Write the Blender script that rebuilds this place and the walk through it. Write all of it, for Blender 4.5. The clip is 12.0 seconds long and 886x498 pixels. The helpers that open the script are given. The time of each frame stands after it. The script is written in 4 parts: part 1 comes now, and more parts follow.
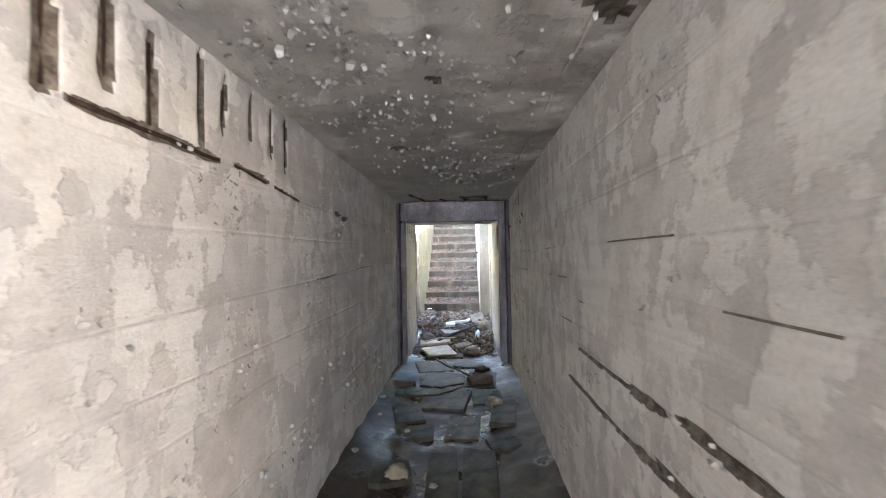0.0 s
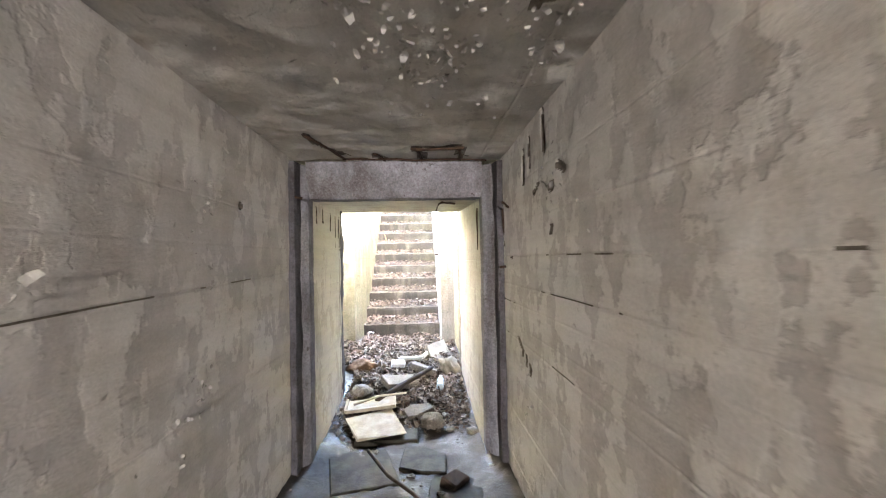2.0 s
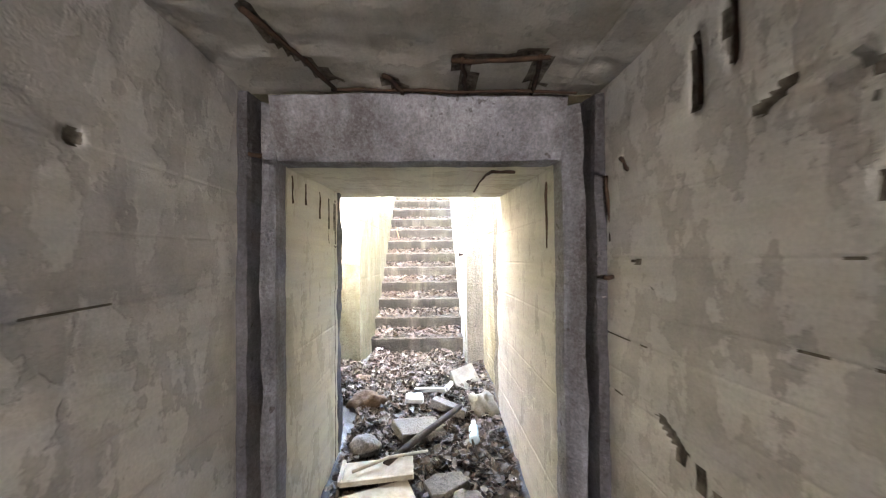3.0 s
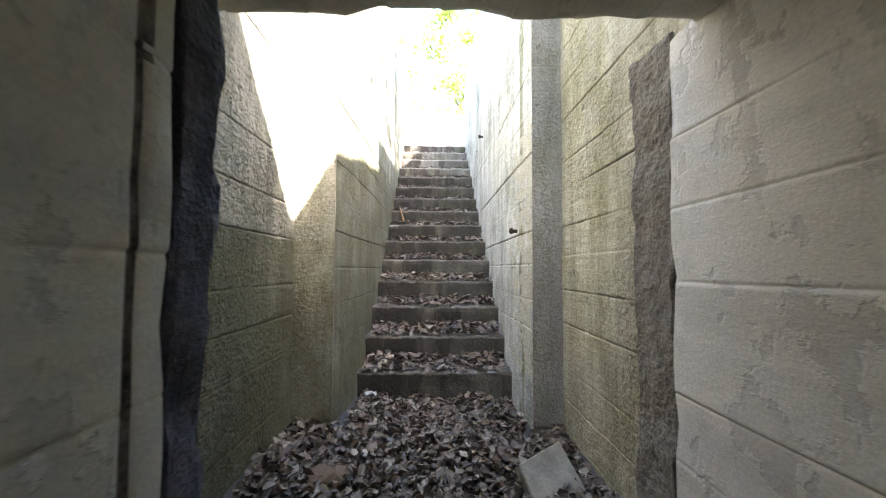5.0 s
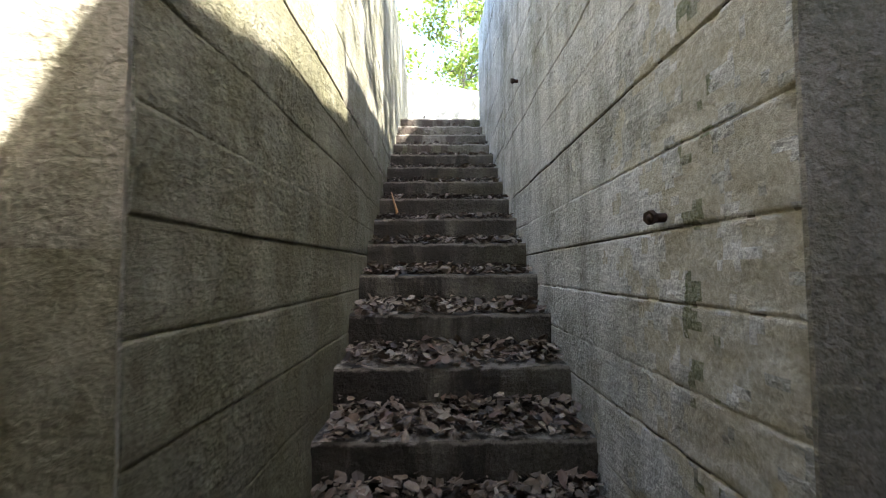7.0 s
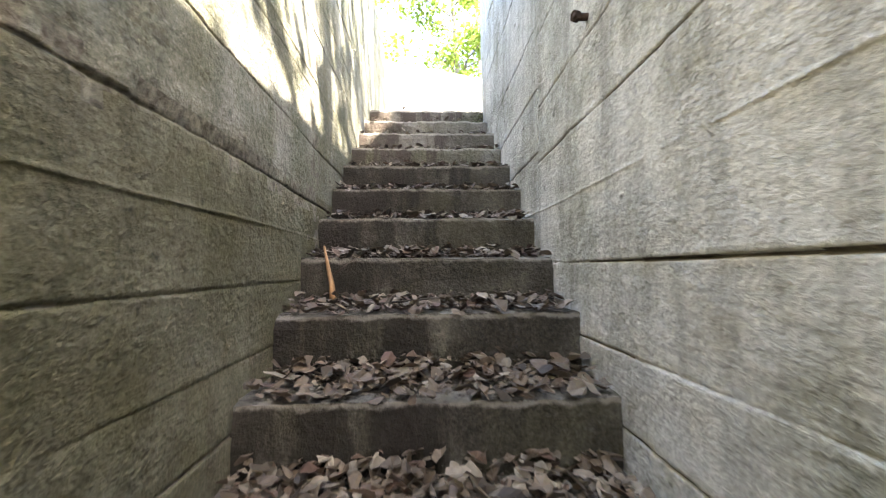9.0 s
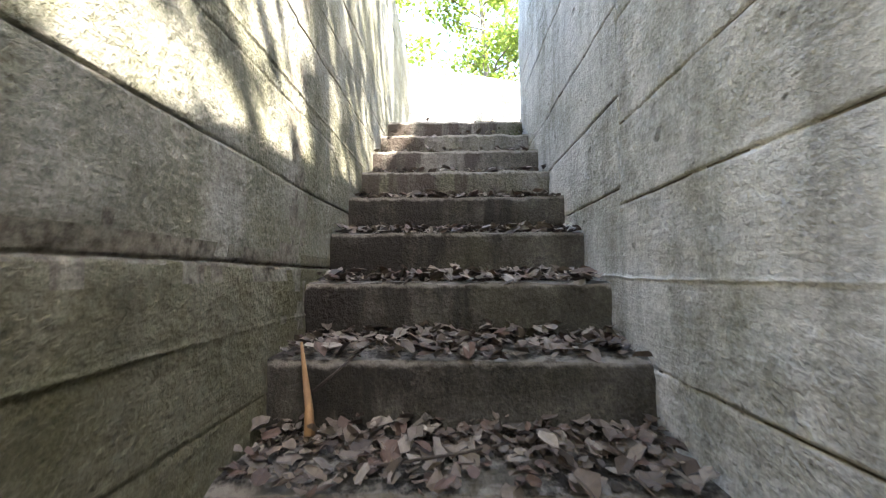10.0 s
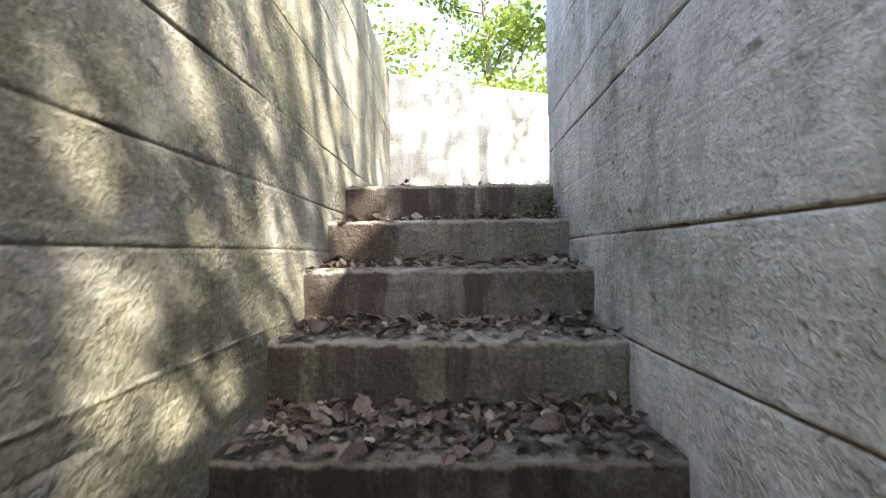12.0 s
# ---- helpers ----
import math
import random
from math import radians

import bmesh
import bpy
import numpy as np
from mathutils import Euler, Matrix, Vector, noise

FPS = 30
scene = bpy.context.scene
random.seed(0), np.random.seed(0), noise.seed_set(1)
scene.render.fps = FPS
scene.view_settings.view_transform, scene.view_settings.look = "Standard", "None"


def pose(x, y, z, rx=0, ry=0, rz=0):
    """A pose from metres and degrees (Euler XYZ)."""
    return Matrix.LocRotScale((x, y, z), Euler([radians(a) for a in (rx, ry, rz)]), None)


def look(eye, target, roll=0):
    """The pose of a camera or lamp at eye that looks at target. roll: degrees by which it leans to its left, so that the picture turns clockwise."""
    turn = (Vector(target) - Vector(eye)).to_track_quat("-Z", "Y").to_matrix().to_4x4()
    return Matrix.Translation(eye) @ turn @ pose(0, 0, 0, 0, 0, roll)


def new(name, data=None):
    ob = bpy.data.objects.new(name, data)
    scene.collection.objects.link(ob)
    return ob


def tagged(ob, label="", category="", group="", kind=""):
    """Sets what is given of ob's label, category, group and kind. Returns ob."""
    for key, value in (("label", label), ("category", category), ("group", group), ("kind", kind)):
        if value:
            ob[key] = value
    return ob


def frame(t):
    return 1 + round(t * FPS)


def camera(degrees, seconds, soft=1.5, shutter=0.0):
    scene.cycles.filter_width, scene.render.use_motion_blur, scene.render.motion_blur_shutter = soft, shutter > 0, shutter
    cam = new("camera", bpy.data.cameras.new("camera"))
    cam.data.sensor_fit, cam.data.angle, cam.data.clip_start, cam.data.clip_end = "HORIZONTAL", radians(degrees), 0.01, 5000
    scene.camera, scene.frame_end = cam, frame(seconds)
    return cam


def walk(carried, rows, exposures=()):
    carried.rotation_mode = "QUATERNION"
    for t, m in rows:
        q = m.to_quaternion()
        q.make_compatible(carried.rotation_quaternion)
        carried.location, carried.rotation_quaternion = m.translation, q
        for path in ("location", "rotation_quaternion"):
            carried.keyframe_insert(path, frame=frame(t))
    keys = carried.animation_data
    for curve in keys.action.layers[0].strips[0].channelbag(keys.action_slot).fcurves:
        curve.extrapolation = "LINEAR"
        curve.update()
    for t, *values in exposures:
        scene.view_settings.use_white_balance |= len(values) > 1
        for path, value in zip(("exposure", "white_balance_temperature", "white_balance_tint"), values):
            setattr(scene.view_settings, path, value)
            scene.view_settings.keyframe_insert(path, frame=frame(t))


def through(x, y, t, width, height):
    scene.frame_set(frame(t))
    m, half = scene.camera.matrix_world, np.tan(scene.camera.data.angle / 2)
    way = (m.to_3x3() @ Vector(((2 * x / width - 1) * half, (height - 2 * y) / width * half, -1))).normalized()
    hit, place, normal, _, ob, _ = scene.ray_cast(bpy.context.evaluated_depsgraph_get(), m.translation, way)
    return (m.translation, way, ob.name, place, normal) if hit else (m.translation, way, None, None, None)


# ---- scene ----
cam = camera(94.0, 12.0, soft=1.1, shutter=0.2)
PATH = [
    (0, (0.281, 0.785, 1.51), (0.17, 2.781, 1.552), -1.0),
    (0.5, (0.214, 1.363, 1.51), (0.182, 3.363, 1.547), -0.8),
    (1, (0.241, 1.901, 1.51), (0.33, 3.898, 1.557), -1.2),
    (1.5, (0.297, 2.446, 1.546), (0.379, 4.444, 1.589), -1.2),
    (2, (0.262, 2.997, 1.555), (0.373, 4.993, 1.595), -1.1),
    (2.5, (0.21, 3.574, 1.557), (0.313, 5.571, 1.591), -0.9),
    (3, (0.152, 4.069, 1.563), (0.21, 6.068, 1.605), -0.5),
    (3.2, (0.115, 4.271, 1.56), (0.188, 6.269, 1.605), -0.5),
    (5, (-0.049, 6.101, 1.342), (0.004, 8.098, 1.437), 0.3),
    (5.5, (-0.051, 6.558, 1.32), (-0.005, 8.554, 1.423), -0.0),
    (6, (-0.059, 7.034, 1.354), (-0.178, 9.028, 1.456), 0.0),
    (6.5, (-0.12, 7.479, 1.374), (-0.216, 9.474, 1.469), 0.2),
    (7, (-0.096, 7.781, 1.461), (-0.055, 9.778, 1.562), -0.3),
    (7.2, (-0.066, 7.936, 1.51), (0.005, 9.932, 1.606), -0.4),
    (8.8, (-0.017, 9.237, 1.949), (0.141, 11.229, 2.035), -0.5),
    (9, (-0.02, 9.431, 2.012), (0.06, 11.428, 2.106), -0.4),
    (9.5, (-0.04, 9.804, 2.13), (-0.017, 11.801, 2.229), -0.1),
    (10, (-0.025, 10.036, 2.305), (-0.076, 12.032, 2.416), -0.2),
    (10.5, (-0.019, 10.281, 2.45), (-0.163, 12.273, 2.56), -0.1),
    (11, (0.028, 10.524, 2.667), (-0.05, 12.52, 2.765), -0.5),
    (11.5, (0.008, 10.87, 2.887), (-0.056, 12.868, 2.955), -0.3),
    (12, (0.014, 11.166, 3.148), (-0.04, 13.165, 3.18), -0.7),
]
EXPOSURES = [(0.0, 6.95, 5950, 12), (0.5, 7.4, 6150, 11), (1.0, 7.65, 6450, 10), (1.5, 7.85, 6650, 12), (2.5, 8.0, 6750, 13), (3.2, 7.5, 6700, 12), (4.8, 5.6, 6350, 10), (5.0, 5.1, 6300, 10), (5.5, 3.6, 6150, 10),
             (6.5, 3.25, 6100, 10), (7.2, 3.65, 6500, 10), (9.0, 4.3, 6900, 10), (10.5, 3.4, 6500, 10), (11.2, 3.1, 6750, 10), (12.0, 3.1, 6750, 12)]
walk(cam, [(t, look(eye, target, roll)) for t, eye, target, roll in PATH], EXPOSURES)

# ---- world, sun, light ----
SUN_TRAVEL = Vector((-0.62, 0.85, -1.0))
world = bpy.data.worlds.new("sky_world")
scene.world = world
world.use_nodes = True
_n = world.node_tree.nodes
_sky = _n.new("ShaderNodeTexSky")
_sky.sky_type = "NISHITA"
_sky.sun_disc = False
_sky.sun_elevation = radians(45)
_sky.sun_rotation = radians(144)
_sky.dust_density, _sky.air_density = 2.0, 1.0
_n["Background"].inputs["Strength"].default_value = 0.15
world.node_tree.links.new(_sky.outputs[0], _n["Background"].inputs["Color"])
sun_data = bpy.data.lights.new("sun", "SUN")
sun_data.energy, sun_data.angle, sun_data.color = 5.0, radians(0.55), (1.0, 0.95, 0.86)
sun_lamp = new("sun", sun_data)
sun_lamp.matrix_world = look((6, -6, 20), Vector((6, -6, 20)) + SUN_TRAVEL)
# assumed daylight: area lamps at an unseen rear doorway and an added side doorway
def opening_light(name, eye, target, w, h, watts):
    data = bpy.data.lights.new(name, "AREA")
    data.shape, data.size, data.size_y = "RECTANGLE", w, h
    data.energy, data.color = watts, (1.0, 0.96, 0.92)
    new(name, data).matrix_world = look(eye, target)


opening_light("rear_daylight", (0.1, -5.45, 1.8), (0.15, 0.0, 0.2), 0.8, 0.45, 4.5)
opening_light("side_daylight", (0.9, 0.42, 1.2), (-0.5, 0.9, 1.2), 0.85, 1.5, 0.21)

# ---- plan, in metres ----
FLOOR = 0.25
CEIL = 2.175
CX0, CX1 = -0.525, 0.78          # corridor walls
REAR = -5.5
FRONT = 5.56                     # face of the door frame
PX0, PX1 = -0.445, 0.67          # passage walls
LINTEL = 1.94
EXIT = 7.19                       # end of the roofed passage
LX0, LX1 = -0.83, 0.70           # landing walls
PIER = 8.47
SX0, SX1 = -0.555, 0.53          # stair walls
TOP = 4.8                        # highest top of the open walls
STEPS, TREAD, RISER = 15, 0.3007, 0.2085
Y_TOP, Z_TOP = 13.31, 3.52       # edge of the uppermost step
ROOF = 3.0


def wall_top(y):
    """The walls of the open cutting rise with the stairs."""
    return min(TOP, 4.1 + 0.1 * (y - 6.5))


def step_edge(k):
    return Y_TOP - TREAD * k, Z_TOP - RISER * k


# ---- materials ----
def material(name):
    m = bpy.data.materials.new(name)
    m.use_nodes = True
    t = m.node_tree
    return m, t, t.nodes, t.links, t.nodes["Principled BSDF"]


def noise_tex(t, scale, detail=6.0, rough=0.6, stretch=(1, 1, 1), offset=(0, 0, 0), kind="Object"):
    c = t.nodes.new("ShaderNodeTexCoord")
    mp = t.nodes.new("ShaderNodeMapping")
    mp.inputs["Scale"].default_value = stretch
    mp.inputs["Location"].default_value = offset
    n = t.nodes.new("ShaderNodeTexNoise")
    n.inputs["Scale"].default_value, n.inputs["Detail"].default_value, n.inputs["Roughness"].default_value = scale, detail, rough
    t.links.new(c.outputs[kind], mp.inputs["Vector"])
    t.links.new(mp.outputs[0], n.inputs["Vector"])
    return n.outputs["Fac"]


def ramp(t, fac, stops, interp="LINEAR"):
    r = t.nodes.new("ShaderNodeValToRGB")
    e = r.color_ramp.elements
    r.color_ramp.interpolation = interp
    while len(e) < len(stops):
        e.new(0.5)
    for el, (p, c) in zip(e, stops):
        el.position = p
        el.color = (*c, 1) if len(c) == 3 else c
    t.links.new(fac, r.inputs[0])
    return r.outputs[0]


def mix(t, fac, a, b, mode="MIX"):
    m = t.nodes.new("ShaderNodeMix")
    m.data_type, m.blend_type = "RGBA", mode
    for sock, v in ((m.inputs[0], fac), (m.inputs[6], a), (m.inputs[7], b)):
        if isinstance(v, (int, float)):
            sock.default_value = v
        elif isinstance(v, tuple):
            sock.default_value = (*v, 1)
        else:
            t.links.new(v, sock)
    return m.outputs[2]


def bump(t, bsdf, *layers):
    last = None
    for height, dist, strength in layers:
        b = t.nodes.new("ShaderNodeBump")
        b.inputs["Strength"].default_value, b.inputs["Distance"].default_value = strength, dist
        t.links.new(height, b.inputs["Height"])
        if last:
            t.links.new(last, b.inputs["Normal"])
        last = b.outputs[0]
    t.links.new(last, bsdf.inputs["Normal"])


def step(t, fac, lo, hi):
    return ramp(t, fac, [(lo, (0, 0, 0)), (hi, (1, 1, 1))])


def concrete(name, light, dark, stain, grain=(14, 1.2, 14), moss=None, run=None, blotch=1.3, edge=(0.38, 0.66), mossy=0.46, stain_lo=0.52, seed=0.0, rough=0.88):
    m, t, n, l, b = material(name)
    o = (seed, seed * 1.7, seed * 0.6)
    big = noise_tex(t, blotch, 7, 0.62, offset=o)
    mid = noise_tex(t, 6.5, 8, 0.68, stretch=(1, 0.6, 1), offset=o)
    fine = noise_tex(t, 95, 4, 0.75, offset=o)
    streak = noise_tex(t, 1.0, 7, 0.7, stretch=grain, offset=o)
    drip = noise_tex(t, 2.2, 6, 0.6, stretch=(2.2, 2.2, 0.32), offset=o)
    col = mix(t, step(t, big, *edge), dark, light)
    col = mix(t, step(t, mid, 0.35, 0.75), mix(t, 0.55, col, dark), col)
    col = mix(t, step(t, drip, stain_lo, stain_lo + 0.2), col, mix(t, 0.65, col, stain))
    if moss:
        mo = noise_tex(t, 2.9, 9, 0.7, stretch=(1, 1, 0.7), offset=(seed + 7, 3, 1))
        col = mix(t, step(t, mo, mossy, mossy + 0.2), col, mix(t, 0.75, col, moss))
    if run:
        c = n.new("ShaderNodeTexCoord")
        sep = n.new("ShaderNodeSeparateXYZ")
        l.new(c.outputs["Object"], sep.inputs[0])
        wob = noise_tex(t, 3.0, 6, 0.7, stretch=(1, 1, 0.8))
        sub = n.new("ShaderNodeMath")
        sub.operation = "MULTIPLY_ADD"
        l.new(wob, sub.inputs[0])
        sub.inputs[1].default_value = 0.22
        l.new(sep.outputs[1], sub.inputs[2])
        dist = n.new("ShaderNodeMath")
        dist.operation = "COMPARE"
        l.new(sub.outputs[0], dist.inputs[0])
        dist.inputs[1].default_value, dist.inputs[2].default_value = run + 0.11, 0.055
        br = noise_tex(t, 5, 7, 0.7, stretch=(1, 3, 0.5))
        mm = n.new("ShaderNodeMath")
        mm.operation = "MULTIPLY"
        l.new(dist.outputs[0], mm.inputs[0])
        l.new(step(t, br, 0.3, 0.5), mm.inputs[1])
        col = mix(t, mm.outputs[0], col, mix(t, 0.85, col, (0.12, 0.135, 0.022)))
    wash = noise_tex(t, 1.0, 8, 0.65, stretch=(7, 7, 0.55), offset=(seed + 1, 6, 2))
    col = mix(t, step(t, wash, 0.46, 0.62), col, mix(t, 0.32, col, stain))
    holes = noise_tex(t, 17, 2, 0.5, stretch=(1, 0.7, 1), offset=(seed, 9, 5))
    col = mix(t, step(t, holes, 0.70, 0.74), col, mix(t, 0.75, col, stain))
    pits = noise_tex(t, 38, 3, 0.6, offset=o)
    area = step(t, noise_tex(t, 1.9, 4, 0.6, offset=(seed + 5, 2, 9)), 0.42, 0.62)
    pits = mix(t, area, mix(t, 0.6, pits, (0.45, 0.45, 0.45)), pits)
    col = mix(t, step(t, pits, 0.62, 0.68), col, mix(t, 0.7, col, stain))
    fleck = noise_tex(t, 58, 3, 0.6, stretch=(1, 0.55, 1), offset=(seed + 2, 1, 4))
    col = mix(t, step(t, fleck, 0.34, 0.5), mix(t, 0.16, col, stain), col)
    col = mix(t, step(t, fleck, 0.54, 0.64), col, mix(t, 0.15, col, light))
    col = mix(t, step(t, fine, 0.36, 0.64), mix(t, 0.26, col, (0, 0, 0)), mix(t, 0.15, col, light))
    b.inputs["Roughness"].default_value = rough
    b.inputs["Specular IOR Level"].default_value = 0.25
    thin = noise_tex(t, 1.0, 5, 0.75, stretch=tuple(g * 4.5 for g in grain), offset=o)
    col = mix(t, step(t, thin, 0.3, 0.6), mix(t, 0.28, col, stain), col)
    knob = noise_tex(t, 42, 3, 0.55, stretch=(1, 0.7, 1), offset=o)
    knob = mix(t, area, mix(t, 0.5, knob, (0.55, 0.55, 0.55)), knob)
    col = mix(t, step(t, knob, 0.3, 0.5), mix(t, 0.22, col, stain), col)
    l.new(col, b.inputs["Base Color"])
    bump(t, b, (streak, 0.008, 0.5), (thin, 0.003, 0.6), (mid, 0.012, 0.45), (knob, 0.010, 0.7), (fine, 0.006, 1.0), (pits, 0.014, 0.9))
    return m


def worn_steps(m, worn, wet):
    """Pale worn edges along the nosings and dark runs, heavier towards low x."""
    t, b = m.node_tree, m.node_tree.nodes["Principled BSDF"]
    n, l = t.nodes, t.links
    col = b.inputs["Base Color"].links[0].from_socket
    c = n.new("ShaderNodeTexCoord")
    sep = n.new("ShaderNodeSeparateXYZ")
    l.new(c.outputs["Object"], sep.inputs[0])

    def calc(op, a, v):
        k = n.new("ShaderNodeMath")
        k.operation = op
        l.new(a, k.inputs[0])
        if isinstance(v, (int, float)):
            k.inputs[1].default_value = v
        else:
            l.new(v, k.inputs[1])
        return k.outputs[0]

    runs = noise_tex(t, 1.0, 7, 0.68, stretch=(5.5, 1.6, 0.9), offset=(3, 0, 1))
    lean = calc("MULTIPLY", sep.outputs[0], -0.26)
    run_mask = step(t, calc("ADD", runs, lean), 0.47, 0.56)
    col = mix(t, run_mask, col, mix(t, 0.78, col, wet))
    depth = calc("MODULO", calc("ADD", calc("MULTIPLY", sep.outputs[2], -1.0), Z_TOP + 0.012), RISER)
    ragged = calc("ADD", depth, calc("MULTIPLY", noise_tex(t, 16, 6, 0.7), 0.05))
    edge = ramp(t, ragged, [(0.036, (0, 0, 0)), (0.042, (1, 1, 1)), (0.050, (1, 1, 1)), (0.060, (0, 0, 0))])
    col = mix(t, calc("MULTIPLY", edge, 0.6), col, worn)
    l.new(col, b.inputs["Base Color"])


def peeling_paint(name, paint, bare, bare2, seed=0.0, keep=0.5):
    """Old limewash, flaking off board-marked concrete."""
    m, t, n, l, b = material(name)
    o = (seed, seed * 1.3, seed * 0.7)
    a = noise_tex(t, 5.2, 7, 0.58, stretch=(1, 1.25, 0.75), offset=o)
    c = noise_tex(t, 9, 6, 0.6, offset=o)
    big = noise_tex(t, 0.9, 5, 0.6, offset=o)
    fine = noise_tex(t, 110, 4, 0.7, offset=o)
    streak = noise_tex(t, 1.0, 7, 0.7, stretch=(10, 0.9, 10), offset=o)
    rag = noise_tex(t, 24, 5, 0.65, stretch=(1, 0.7, 1.2), offset=o)
    a = mix(t, 0.2, a, rag)
    lift = step(t, a, keep - 0.006, keep + 0.016)
    base = mix(t, step(t, c, 0.4, 0.65), bare, bare2)
    cloud = noise_tex(t, 2.3, 6, 0.65, stretch=(1, 0.7, 1), offset=(seed + 3, 5, 8))
    base = mix(t, step(t, cloud, 0.42, 0.6), base, mix(t, 0.25, base, paint))
    top = mix(t, step(t, big, 0.36, 0.66), paint, tuple(v * 0.86 for v in paint))
    top = mix(t, step(t, c, 0.58, 0.72), top, tuple(v * 0.8 for v in paint))
    col = mix(t, lift, base, top)
    rim = ramp(t, a, [(keep - 0.02, (0, 0, 0)), (keep, (1, 1, 1)), (keep + 0.012, (0, 0, 0))])
    col = mix(t, rim, col, mix(t, 0.1, col, (0.1, 0.09, 0.08)))
    dirt = noise_tex(t, 3.1, 8, 0.7, stretch=(1.4, 1.4, 0.6), offset=(seed + 4, 1, 2))
    col = mix(t, step(t, dirt, 0.6, 0.78), col, mix(t, 0.55, col, (0.12, 0.1, 0.08)))
    col = mix(t, step(t, streak, 0.36, 0.56), mix(t, 0.2, col, (0.16, 0.14, 0.12)), col)
    speck = noise_tex(t, 33, 5, 0.7, stretch=(1, 0.5, 1), offset=o)
    col = mix(t, step(t, speck, 0.62, 0.72), col, mix(t, 0.4, col, (0.14, 0.12, 0.10)))
    col = mix(t, step(t, fine, 0.3, 0.7), mix(t, 0.2, col, (0, 0, 0)), col)
    l.new(col, b.inputs["Base Color"])
    b.inputs["Roughness"].default_value = 0.8
    b.inputs["Specular IOR Level"].default_value = 0.3
    bump(t, b, (streak, 0.005, 0.3), (lift, 0.003, 0.6), (c, 0.004, 0.4), (fine, 0.003, 0.8))
    return m


def plain(name, a, bcol, scale=12.0, rough=0.8, metal=0.0, relief=0.004, spec=0.3, stretch=(1, 1, 1), random_tint=0.0):
    m, t, n, l, b = material(name)
    f = noise_tex(t, scale, 7, 0.65, stretch=stretch)
    g = noise_tex(t, scale * 7, 4, 0.7, stretch=stretch)
    col = mix(t, step(t, f, 0.35, 0.65), a, bcol)
    col = mix(t, step(t, g, 0.3, 0.7), mix(t, 0.2, col, (0, 0, 0)), col)
    if random_tint:
        gi = n.new("ShaderNodeNewGeometry")
        h = n.new("ShaderNodeHueSaturation")
        r = n.new("ShaderNodeMapRange")
        r.inputs["To Min"].default_value, r.inputs["To Max"].default_value = 1 - random_tint, 1 + random_tint
        l.new(gi.outputs["Random Per Island"], r.inputs["Value"])
        l.new(r.outputs[0], h.inputs["Value"])
        l.new(col, h.inputs["Color"])
        col = h.outputs[0]
    l.new(col, b.inputs["Base Color"])
    b.inputs["Roughness"].default_value, b.inputs["Metallic"].default_value = rough, metal
    b.inputs["Specular IOR Level"].default_value = spec
    bump(t, b, (f, relief, 0.5), (g, relief * 0.4, 0.5))
    return m


def leaf_mat(name, cols, rough=0.6, through=0.0):
    m, t, n, l, b = material(name)
    gi = n.new("ShaderNodeNewGeometry")
    c = ramp(t, gi.outputs["Random Per Island"], [(i / max(1, len(cols) - 1), v) for i, v in enumerate(cols)])
    f = noise_tex(t, 60, 4, 0.6)
    c = mix(t, step(t, f, 0.35, 0.7), mix(t, 0.35, c, (0.01, 0.008, 0.005)), c)
    l.new(c, b.inputs["Base Color"])
    b.inputs["Roughness"].default_value = rough
    b.inputs["Specular IOR Level"].default_value = 0.35
    if through:
        tr = n.new("ShaderNodeBsdfTranslucent")
        mx = n.new("ShaderNodeMixShader")
        mx.inputs[0].default_value = through
        l.new(c, tr.inputs[0])
        l.new(b.outputs[0], mx.inputs[1])
        l.new(tr.outputs[0], mx.inputs[2])
        l.new(mx.outputs[0], n["Material Output"].inputs[0])
    return m


M_PAINT_L = peeling_paint("limewash_a", (0.72, 0.70, 0.685), (0.47, 0.45, 0.45), (0.58, 0.56, 0.555), 1.0, 0.50)
M_PAINT_R = peeling_paint("limewash_b", (0.74, 0.72, 0.69), (0.49, 0.465, 0.45), (0.60, 0.58, 0.555), 5.0, 0.49)
M_CEIL = peeling_paint("limewash_ceiling", (0.60, 0.575, 0.545), (0.45, 0.43, 0.41), (0.52, 0.50, 0.475), 9.0, 0.5)
M_CRUMBLE = plain("crumbled_concrete", (0.56, 0.53, 0.44), (0.36, 0.33, 0.25), 60, rough=0.95, relief=0.02)
M_FRAME = concrete("blue_grey_concrete", (0.40, 0.405, 0.47), (0.20, 0.20, 0.235), (0.05, 0.036, 0.026), seed=3, blotch=4.2, edge=(0.42, 0.6), stain_lo=0.44)
M_PASSAGE = peeling_paint("limewash_passage", (0.62, 0.59, 0.50), (0.46, 0.43, 0.35), (0.52, 0.49, 0.41), 13.0, 0.45)
M_PASSAGE_E = peeling_paint("limewash_passage_b", (0.56, 0.54, 0.495), (0.40, 0.38, 0.35), (0.47, 0.45, 0.415), 17.0, 0.45)
M_LAND = concrete("mossy_concrete", (0.60, 0.555, 0.41), (0.36, 0.33, 0.235), (0.06, 0.052, 0.03), moss=(0.17, 0.16, 0.05), seed=2)
# Darker copy of the landing concrete: damp, with the west side's shade in its colour.
M_DAMP_SHADE = concrete("damp_shade_concrete", (0.48, 0.44, 0.345), (0.27, 0.245, 0.19), (0.03, 0.027, 0.02), moss=(0.06, 0.062, 0.03), seed=2)
M_STAIR = concrete("weathered_concrete", (0.56, 0.545, 0.505), (0.40, 0.39, 0.355), (0.08, 0.075, 0.055), moss=(0.12, 0.125, 0.06), seed=6)
